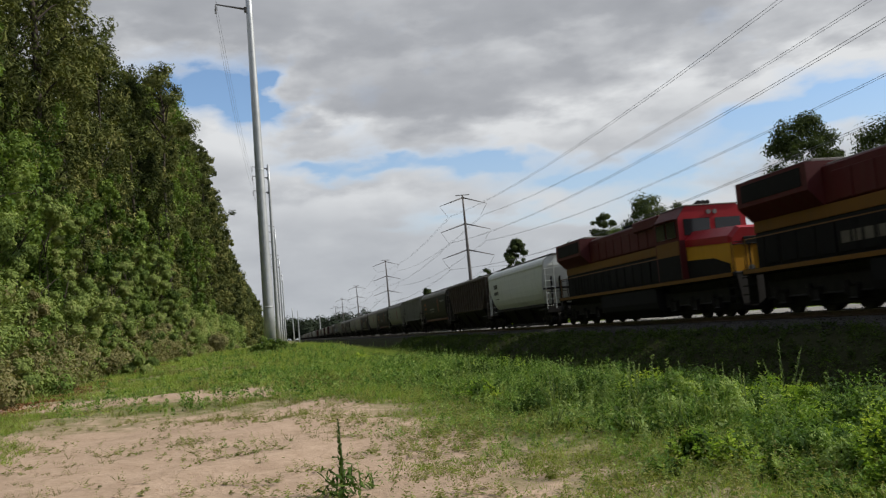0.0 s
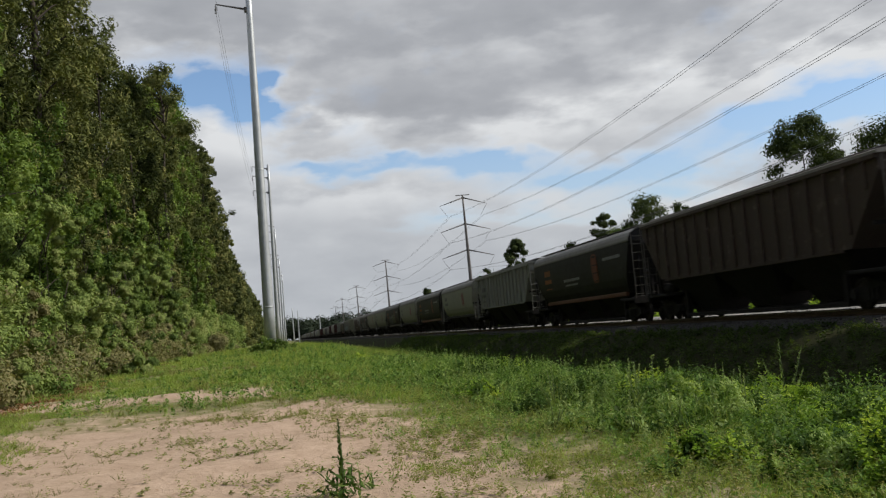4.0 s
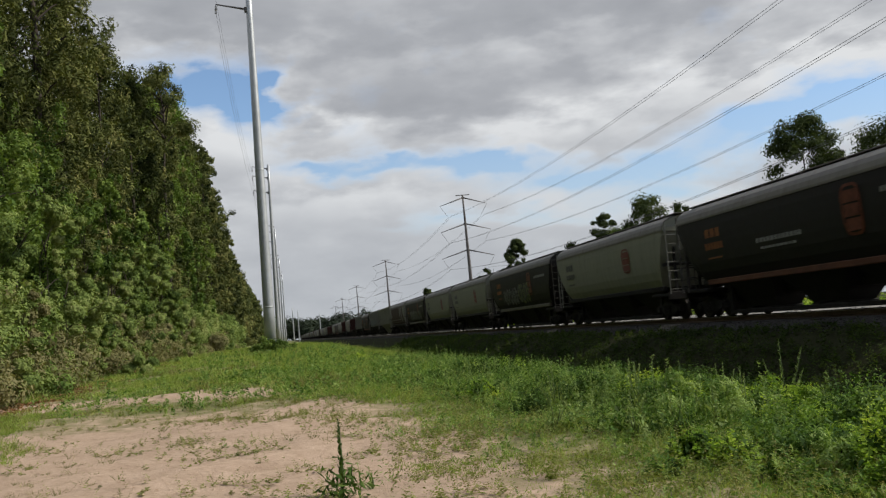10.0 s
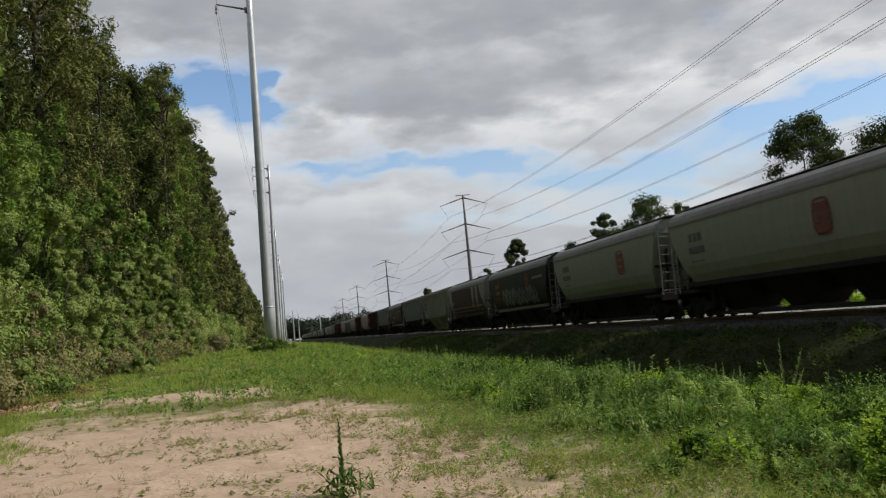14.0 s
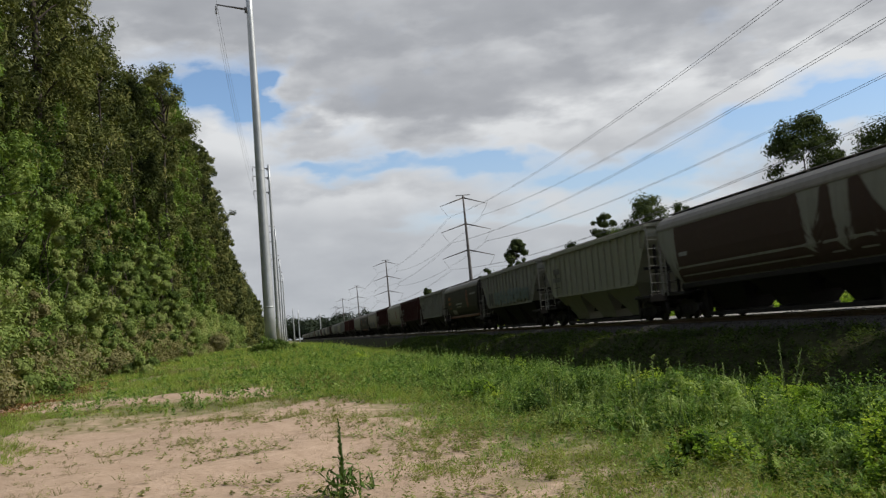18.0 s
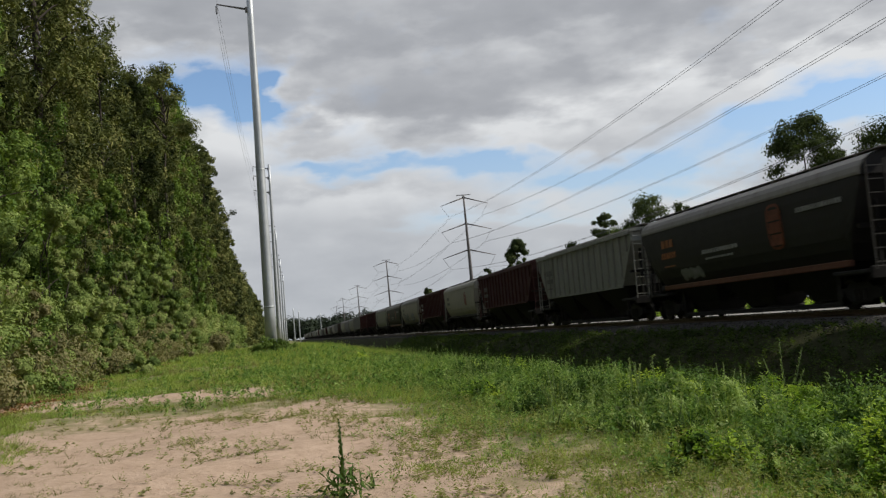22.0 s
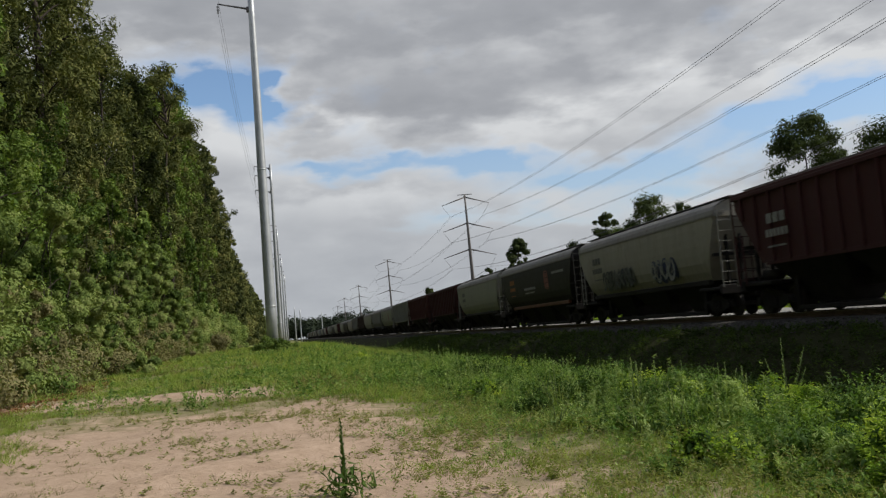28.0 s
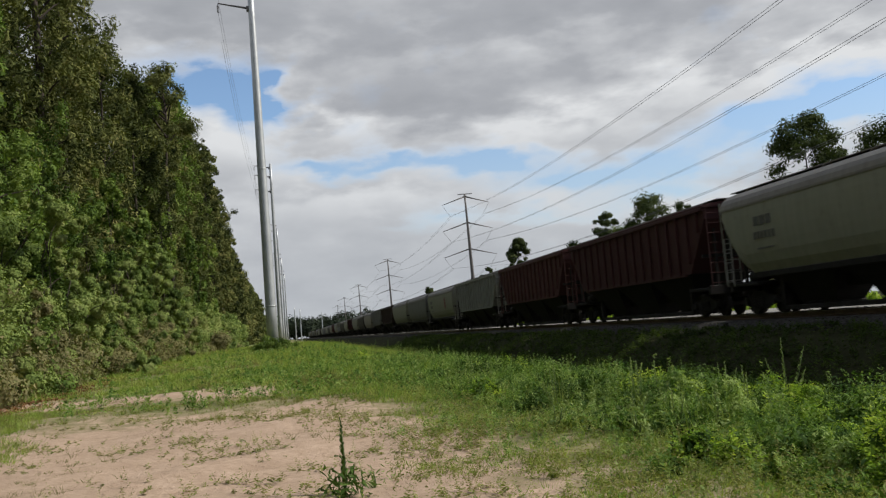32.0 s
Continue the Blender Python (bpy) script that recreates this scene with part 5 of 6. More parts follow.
def platform():
    s = Shape().box(-1.5, 1.5, 6.1, 7.95, 1.02, 1.14, .02)
    s.box(-.35, .35, 5.2, 8.2, .72, 1.02, .03)
    s.box(-1.52, 1.52, 7.85, 8.0, .85, 1.20, .02)
    return s


def handrail():
    s = Shape()
    for a in (-1.35, 1.35):
        s.tube([(a, 7.92, 1.14), (a, 7.92, 2.15)], .02, 6)
    s.tube([(-1.35, 7.92, 2.15), (1.35, 7.92, 2.15)], .02, 6)
    s.tube([(-1.35, 7.92, 1.65), (1.35, 7.92, 1.65)], .016, 6)
    return s


def coupler():
    s = Shape().box(-.11, .11, 7.9, 8.45, .76, .98, .03)
    s.box(-.17, .15, 8.4, 8.74, .72, 1.02, .05)
    s.tube([(-.3, 8.1, .7), (-.25, 8.4, .45), (-.2, 8.75, .42)], .03, 6)
    return s


def side_frame():
    s = Shape()
    prof = [(-1.18, .38), (-1.1, .62), (-.55, .66), (-.35, .80), (.35, .80), (.55, .66), (1.1, .62), (1.18, .38), (.72, .36), (.38, .20), (-.38, .20), (-.72, .36)]
    s.loft([[(x, a, b) for a, b in prof] for x in (-1.10, -.98)])
    for a in (-.89, .89):
        s.tube([(-1.18, a, .457), (-1.02, a, .457)], .14, 10)
    for a in (-.2, 0, .2):
        s.tube([(-1.13, a, .28), (-1.13, a, .62)], .075, 8)
    return s


def wheelset(r, inner=.70, n=18):
    s = Shape().tube([(-1.05, 0, 0), (1.05, 0, 0)], .08, 10)
    for sd in (-1, 1):
        prof = [(inner, r + .025), (inner + .03, r + .027), (inner + .05, r), (inner + .135, r - .006), (inner + .135, r - .07), (inner + .09, r - .09), (inner + .08, .16), (inner + .15, .13), (inner + .15, .05)]
        rings = [[(sd * x, math.cos(2 * math.pi * k / n) * q, math.sin(2 * math.pi * k / n) * q) for k in range(n)] for x, q in prof]
        s.loft(rings)
        for k in range(4 if n > 12 else 0):
            a = k * math.pi / 2 + .3
            s.tube([(sd * (inner + .07), math.cos(a) * .27, math.sin(a) * .27), (sd * (inner + .105), math.cos(a) * .27, math.sin(a) * .27)], .035, 6)
    return s


M = {
    "smooth_body": smooth_body().mesh("body", PAINTS["pale"]),
    "smooth_roof": smooth_roof().mesh("roof", ROOF),
    "smooth_cap": smooth_cap().mesh("roof_end", PAINTS["pale"]),
    "flat_body": flat_body().mesh("body", PAINTS["grey"]),
    "flat_roof": flat_roof().mesh("roof", ROOF),
    "rib": Shape().box(-1.60, -1.49, -.05, .05, 1.75, 4.2, .02).mesh("rib", PAINTS["grey"]),
    "short_rib": Shape().box(-1.60, -1.49, -.05, .05, 2.15, 4.2, .02).mesh("rib", PAINTS["grey"]),
    "end_rib": Shape().box(-1.60, -1.49, -.06, .06, 3.3, 4.2, .02).mesh("rib", PAINTS["grey"]),
    "chord": Shape().box(-1.60, -1.49, -7.8, 7.8, 4.06, 4.20, .02).mesh("chord", PAINTS["grey"]),
    "flat_sill": Shape().box(-1.53, -1.44, -6.2, 6.2, 1.66, 1.80, .01).mesh("sill", PAINTS["grey"]),
    "sill": Shape().box(-1.32, -1.14, -6.5, 6.5, 1.26, 1.46, .02).mesh("sill", UNDER),
    "chute": chute(2.05, 1.46, 1.22).mesh("hopper_chute", UNDER),
    "flat_chute": chute(2.12, 1.80, 1.42).mesh("hopper_chute", UNDER),
    "gate": gate().mesh("outlet_gate", UNDER),
    "platform": platform().mesh("end_platform", UNDER),
    "post": Shape().box(-.05, .05, 7.62, 7.74, 1.14, 3.5).mesh("end_post", UNDER),
    "beam": Shape().box(-1.5, 1.5, 7.50, 7.62, 2.3, 2.42).mesh("end_beam", UNDER),
    "handrail": handrail().mesh("handrail", PALE_STEEL, True),
    "coupler": coupler().mesh("coupler", UNDER),
    "end_ladder": ladder(3.05, 8, .58).mesh("end_ladder", PALE_STEEL),
    "ladder": ladder(1.75, 5).mesh("ladder", PALE_STEEL),
    "trough": Shape().box(-.62, .62, -7.4, 7.4, 4.36, 4.515, .05).mesh("hatch_trough", ROOF),
    "hatch": Shape().box(-.34, .34, -1.2, 1.2, 4.51, 4.56, .03).mesh("hatch_cover", ROOF),
    "board": Shape().box(-.98, -.42, -8.25, 8.25, 4.465, 4.49).mesh("running_board", ROOF),
    "bracket": Shape().box(-1.0, -.5, -.03, .03, 4.30, 4.466).mesh("board_bracket", ROOF),
    "bolster": Shape().box(-1.0, 1.0, -.2, .2, .42, .72, .05).mesh("bolster", UNDER),
    "side_frame": side_frame().mesh("side_frame", UNDER),
    "wheelset": wheelset(.457).mesh("wheelset", WHEEL),
    "plain_wheelset": wheelset(.457, n=9).mesh("wheelset", WHEEL),
    "loco_wheelset": wheelset(.53).mesh("wheelset", WHEEL),
    "brake_wheel": Shape().tube([(.27 * math.cos(a * .3927), 0, .27 * math.sin(a * .3927)) for a in range(17)], .022, 6).mesh("brake_wheel", UNDER, True),
    "centre_sill": Shape().box(-.32, .32, -8.0, 8.0, .70, 1.10, .03).mesh("centre_sill", UNDER),
    "rigging": Shape().box(-1.02, -.94, -5.5, 5.5, .10, .25, .02).box(-1.02, -.9, -5.5, -5.3, .2, 1.3).box(-1.02, -.9, 5.3, 5.5, .2, 1.3).mesh("brake_rigging", UNDER),
    "tank": Shape().tube([(.0, -.5, 0), (.0, .5, 0)], .18, 12).mesh("air_tank", UNDER, True),
}
WHEELS = {"lead": [], "trail": [], "loco_-1": [], "loco_0": [], "loco_1": []}
FLIP = pose(0, 0, 0, 0, 0, 180)


def truck(parent, y, near=True):
    t = part("truck", M["bolster"], parent, m=pose(0, y, 0))
    part("side_frame", M["side_frame"], t)
    part("side_frame", M["side_frame"], t, m=FLIP)
    for key, a in (("lead", -.89), ("trail", .89)):
        WHEELS[key].append((part("wheelset", M["wheelset" if near else "plain_wheelset"], t, m=pose(0, a, .457)), (0, a, .457)))


def on_skin(x, z):
    """Follow the smooth car's rounded side; marks on flat sides lie further out and stay."""
    return x if x < -1.629 or x > -1.6 else x + 1.60 - side_x(z)


def bars(parent, rows, mat, x, name="stencil"):
    """Plain bars where lettering stands: rows of y0, y1, z0, z1 broken into letter-wide blocks."""
    s = Shape()
    for y0, y1, z0, z1, n in rows:
        w = (y1 - y0) / n
        for k in range(n):
            s.box(on_skin(x, z0) - .004, on_skin(x, z0) + .004, y0 + k * w + w * .12, y0 + (k + 1) * w - w * .12, z0, z1)
    tagged(part(name, s.mesh(name, mat), parent), kind="stuff")


def emblem(parent, y, z, w, h, mat, x):
    s = Shape()
    n = 24
    out = [(y + w / 2 * math.copysign(abs(math.cos(t)) ** .55, math.cos(t)), z + h / 2 * math.copysign(abs(math.sin(t)) ** .55, math.sin(t))) for t in [2 * math.pi * k / n for k in range(n)]]
    inn = [(y + (a - y) * .80, z + (b - z) * .88) for a, b in out]
    s.loft([[(on_skin(x, b), a, b) for a, b in out], [(on_skin(x, b), a, b) for a, b in inn]], True, False)
    for k in range(3):
        zz = z - h * .28 + k * h * .27
        s.box(on_skin(x, zz) - .003, on_skin(x, zz) + .01, y - w * .36, y + w * .36, zz - h * .125, zz + h * .11)
    part("emblem", s.mesh("emblem", mat), parent, label="plain oblong painted emblem")


def graffiti(parent, y0, y1, z0, z1, mats, seed, x, letters=5):
    """Unreadable sprayed lettering: fat looping strokes."""
    r = random.Random(seed)
    w = (y1 - y0) / letters
    for layer, mat in enumerate(mats):
        s = Shape()
        for k in range(letters):
            cy = y0 + (k + .5) * w
            for stroke in range(6):
                pts = []
                a0, turn = r.uniform(0, 6.28), r.choice((-1, 1)) * r.uniform(2.0, 4.6)
                ry, rz = w * r.uniform(.25, .5), (z1 - z0) * r.uniform(.25, .5)
                oz = (z0 + z1) / 2 + r.uniform(-.2, .2) * (z1 - z0)
                for j in range(9):
                    a = a0 + turn * j / 8
                    pts.append((cy + ry * math.cos(a), min(z1, max(z0, oz + rz * math.sin(a)))))
                t = (.035 if layer else .09) * r.uniform(.7, 1.3)
                ring = []
                for j, (a, b) in enumerate(pts):
                    p, q = pts[max(0, j - 1)], pts[min(8, j + 1)]
                    d = math.hypot(q[0] - p[0], q[1] - p[1]) or 1
                    ny_, nz_ = -(q[1] - p[1]) / d * t, (q[0] - p[0]) / d * t
                    xx = x - .003 * layer - .0004 * stroke
                    ring.append([(on_skin(xx, b + nz_), a + ny_, b + nz_), (on_skin(xx, b - nz_), a - ny_, b - nz_)])
                s.loft(ring, False, False)
        tagged(part("graffiti", s.mesh("graffiti", mat), parent, label="sprayed graffiti lettering"), kind="stuff")


def hopper(kind, paint, y, length, label, roof=None, sill=None, extra=None, detail=True):
    """A covered hopper car; y is its middle along the track at the start."""
    ob = thing("hopper_car", pose(TRACK_X, y, RAIL_Z), label, "rail car", "covered hoppers of the train")
    k = (length - .04) / 17.5
    P = PAINTS[paint]
    flat = kind == "ribbed"
    kb = (length - 1.4) / 15.72
    part("body", M["flat_body" if flat else "smooth_body"], ob, P, m=Matrix.Diagonal((1, kb, 1, 1)))
    part("roof", M["flat_roof" if flat else "smooth_roof"], ob, roof or (P if flat else ROOF), m=Matrix.Diagonal((1, kb, 1, 1)))
    part("centre_sill", M["centre_sill"], ob)
    part("brake_rigging", M["rigging"], ob)
    if flat:
        for sd in ((0, 180) if detail else (0,)):
            T = pose(0, 0, 0, 0, 0, sd)
            part("top_chord", M["chord"], ob, P, m=T @ Matrix.Diagonal((1, kb, 1, 1)))
            part("side_sill", M["flat_sill"], ob, P, m=T)
            for i in range(-8, 9):
                part("rib", M["end_rib" if abs(i) == 8 else "short_rib" if abs(i) == 7 else "rib"], ob, P, m=T @ pose(0, i * .94 * kb * (.965 if abs(i) == 8 else .97), 0))
    else:
        for sd in (0, 180):
            part("roof_end", M["smooth_cap"], ob, P, m=pose(0, 0, 0, 0, 0, sd) @ pose(0, (kb - 1) * 7.8, 0))
            part("side_sill", M["sill"], ob, sill or UNDER, m=pose(0, 0, 0, 0, 0, sd))
    for a in (-4.15, 0, 4.15):
        # ribbed cars' chutes, except pale ones, get dark steel in place of shade
        c = part("hopper_chute", M["flat_chute" if flat else "chute"], ob, P if flat and paint == "pale" else None, m=pose(0, a, 0))
        part("outlet_gate", M["gate"], c)
    truck(ob, -6.72 * k, detail)
    truck(ob, 6.72 * k, detail)
    for sd in (0, 180):
        T = pose(0, 0, 0, 0, 0, sd) @ pose(0, (k - 1) * 8.3, 0)
        part("end_platform", M["platform"], ob, m=T)
        part("coupler", M["coupler"], ob, m=T)
        part("end_beam", M["beam"], ob, m=T)
        for a in (-1.0, -.45, .45, 1.0):
            part("end_post", M["post"], ob, m=T @ pose(a, 0, 0))
        part("running_board", M["board"], ob, m=pose(0, 0, 0, 0, 0, sd) @ Matrix.Diagonal((1, k, 1, 1)))
        if detail:
            part("handrail", M["handrail"], ob, UNDER, m=T)
            for a in (1.22, -1.22):
                part("end_ladder", M["end_ladder"], ob, LADDERS.get(paint, P), m=pose(0, 0, 0, 0, 0, sd) @ pose(a, 7.98 * kb, 1.10))
            part("ladder", M["ladder"], ob, LADDERS.get(paint, P), m=pose(0, 0, 0, 0, 0, sd) @ pose(-1.58, 7.55 * kb, 1.05, 0, 0, 90))
            for a in range(-3, 4):
                part("board_bracket", M["bracket"], ob, m=pose(0, 0, 0, 0, 0, sd) @ pose(0, a * 2.35 * k, 0))
    part("hatch_trough", M["trough"], ob)
    if detail:
        for a in range(-2, 3):
            part("hatch_cover", M["hatch"], ob, m=pose(0, a * 2.7, 0))
        part("brake_wheel", M["brake_wheel"], ob, m=pose(.5, 8.02, 2.3))
        part("air_tank", M["tank"], ob, m=pose(-.9, 6.9, 1.35))
    if extra:
        extra(ob)
    TRAIN.append((ob, y))
    return ob


TRAIN = []


def marks(mat, x=-1.624, emb=None, second=None):
    def put(ob):
        bars(ob, [(4.6, 5.8, 3.0, 3.32, 3), (4.5, 5.9, 2.55, 2.8, 6), (4.7, 5.8, 2.2, 2.26, 8)], mat, x)
        if emb:
            emblem(ob, -3.2, 2.85, .95, 1.15 if emb is EMBLEM_RED else 1.5, emb, x)
        if second:
            bars(ob, [(-6.9, -4.5, 3.12, 3.27, 14), (-.6, 2.2, 2.45, 2.6, 12), (-.2, 2.0, 2.22, 2.3, 9)], second, x, "small_lettering")
    return put


def both(*fs):
    def put(ob):
        for q in fs:
            q(ob)
    return put


def old_panels(ob):
    """Brown repaint that leaves grey peaks bare."""
    s = Shape()
    top = [(-7.0, 2.2), (-6.6, 2.6), (-6.2, 3.0), (-5.7, 3.74), (-5.2, 3.74), (-4.7, 2.3), (-4.2, 3.74), (-3.8, 3.74), (-3.2, 2.5), (-2.5, 3.74), (-1.5, 3.70), (-.2, 3.76), (6.5, 3.74), (6.7, 2.2)]
    s.loft([[(-side_x(1.5 + (b - 1.5) * q / 6) - .014, a, 1.5 + (b - 1.5) * q / 6) for q in range(7)] for a, b in top], False, False)
    part("repaint", s.mesh("repaint", REPAINT), ob, label="brown repaint with jagged edge")
    bars(ob, [(5.4, 6.4, 2.55, 3.3, 1)], MARK_WHITE, -1.622, "stencil_panel")


def spray(y0, y1, z0, z1, mats, seed, letters=5, x=-1.626):
    return lambda ob: graffiti(ob, y0, y1, z0, z1, mats, seed, x, letters)


# where one car is coupled to the next, measured back along the track at the start
JOINTS = [53.0, 69.6, 87.5, 105.1, 123.2, 139.9, 157.8, 174.3, 192.0, 208.6, 225.0, 242.4, 260.3, 277.9, 295.9, 313.0, 330.2, 348.2,
          364.6, 382.2, 399.4, 417.7, 435.3, 453.3, 470.7, 488.7, 505.9]
LIGHT = "smooth-sided covered hopper car in weathered %s paint"
RIB = "ribbed covered hopper car in stained %s paint"
blk = both(marks(MARK_ORANGE, emb=EMBLEM_DULL, second=MARK_WHITE))
pal = marks(MARK_DARK, emb=EMBLEM_RED)
CARS = [
    ("smooth", "white", LIGHT % "white", dict(roof=PAINTS["white"], extra=marks(MARK_DARK))),
    ("ribbed", "brown", RIB % "rusty brown", dict(roof=ROOF)),
    ("smooth", "black", LIGHT % "black" + " with orange sill stripe", dict(sill=SILL_ORANGE, extra=blk)),
    ("ribbed", "grey", RIB % "grey", dict(extra=marks(MARK_DARK, -1.63))),
    ("smooth", "pale", LIGHT % "pale grey-green", dict(extra=pal)),
    ("smooth", "black", LIGHT % "black" + " with orange sill stripe", dict(sill=SILL_ORANGE, extra=blk)),
    ("smooth", "pale", LIGHT % "pale grey-green", dict(extra=pal)),
    ("smooth", "black", LIGHT % "black" + " covered in graffiti", dict(sill=SILL_PALE, extra=both(blk, spray(.2, 3.9, 1.75, 2.75, (SPRAY_WHITE, SPRAY_DARK), 4), spray(-3.0, -.2, 1.75, 2.9, (SPRAY_GREEN, SPRAY_DARK), 5, 4)))),
    ("smooth", "pale", LIGHT % "pale grey-green", dict(extra=pal)),
    ("smooth", "pale", LIGHT % "pale grey-green", dict(extra=pal)),
    ("smooth", "black", LIGHT % "black" + " covered in graffiti", dict(sill=SILL_PALE, extra=both(blk, spray(-5.2, 3.8, 1.7, 2.75, (SPRAY_WHITE, SPRAY_DARK), 9, 10)))),
    ("smooth", "grey", LIGHT % "grey" + " with brown repaint", dict(extra=old_panels)),
    ("ribbed", "pale", RIB % "pale grey", dict(extra=marks(MARK_DARK, -1.63))),
    ("ribbed", "grey", RIB % "grey", dict(extra=both(spray(-6.4, 3.6, 1.95, 2.75, (SPRAY_TEAL,), 14, 11, -1.63), spray(4.0, 5.6, 1.9, 2.7, (SPRAY_DARK,), 16, 2, -1.63)))),
    ("smooth", "black", LIGHT % "black" + " with orange sill stripe", dict(sill=SILL_ORANGE, extra=both(blk, spray(2.6, 4.4, 1.65, 1.95, (SPRAY_WHITE,), 15, 5)))),
    ("ribbed", "grey", RIB % "grey-green", dict(extra=marks(MARK_DARK, -1.63))),
    ("ribbed", "maroon", RIB % "dark maroon", dict(extra=marks(MARK_DARK, -1.63))),
    ("smooth", "tan", LIGHT % "light grey-tan", dict(roof=PAINTS["tan"], extra=pal)),
    ("ribbed", "maroon", RIB % "dark maroon", dict(extra=marks(MARK_WHITE, -1.63))),
    ("smooth", "tan", LIGHT % "light tan" + " with graffiti", dict(extra=both(marks(MARK_DARK), spray(.4, 4.4, 1.65, 2.5, (SPRAY_WHITE, SPRAY_DARK), 20, 8), spray(-4.2, -1.6, 1.65, 2.5, (SPRAY_BLUE, SPRAY_WHITE), 21, 4)))),
    ("smooth", "black", LIGHT % "black" + " with red emblem", dict(sill=SILL_ORANGE, extra=both(marks(MARK_ORANGE, emb=EMBLEM_RED, second=MARK_WHITE)))),
    ("smooth", "pale", LIGHT % "pale grey", dict(extra=marks(MARK_DARK))),
    ("ribbed", "maroon", RIB % "dark maroon", dict()),
    ("ribbed", "red", RIB % "faded red", dict()),
    ("ribbed", "grey", RIB % "grey", dict()),
    ("smooth", "pale", LIGHT % "pale grey", dict(extra=pal)),
]
TAIL = ["slate", "pale", "brown", "grey", "tan", "black", "pale", "maroon", "pale", "black", "grey", "pale", "red", "tan", "black", "pale", "grey"]
for i, (kind, paint, label, more) in enumerate(CARS):
    hopper(kind, paint, (JOINTS[i] + JOINTS[i + 1]) / 2, JOINTS[i + 1] - JOINTS[i], label, **more)
end = JOINTS[-1]
for i in range(34):
    paint = TAIL[i % len(TAIL)]
    kind = "ribbed" if paint in ("maroon", "red", "brown", "grey") else "smooth"
    hopper(kind, paint, end + 8.75, 17.5, (RIB if kind == "ribbed" else LIGHT) % {"pale": "pale grey", "slate": "dark slate"}.get(paint, paint), detail=False)
    end += 17.5

# ---- locomotives ----
# flank colours darkened for shade, nose and cab front colours brightened for sun
LOCO_RED = car_paint("grimy_shaded_locomotive_red", (0.075, 0.006, 0.009), wear=0.12, rough=0.6, streak=0.45)
LOCO_YELLOW = car_paint("grimy_shaded_locomotive_yellow", (0.17, 0.075, 0.010), wear=0.15, rough=0.6, streak=0.5)
NOSE_YELLOW = car_paint("sunlit_nose_yellow", (0.52, 0.26, 0.018), wear=0.08, rough=0.45, streak=0.25)
NOSE_RED = car_paint("sunlit_nose_red", (0.30, 0.012, 0.020), wear=0.08, rough=0.45, streak=0.25)
LOCO_BLACK = car_paint("locomotive_black", (0.0075, 0.007, 0.007), wear=0.06, rough=0.85, streak=0.25, dust=0.06)
LAMP_GLASS = plain("headlight_glass", (0.16, 0.16, 0.15), 0.2, 0, 0.1, 4.0)


def slab(y0, y1, half, z0, z1, bevel=.05):
    return Shape().box(-half, half, y0, y1, z0, z1, bevel)


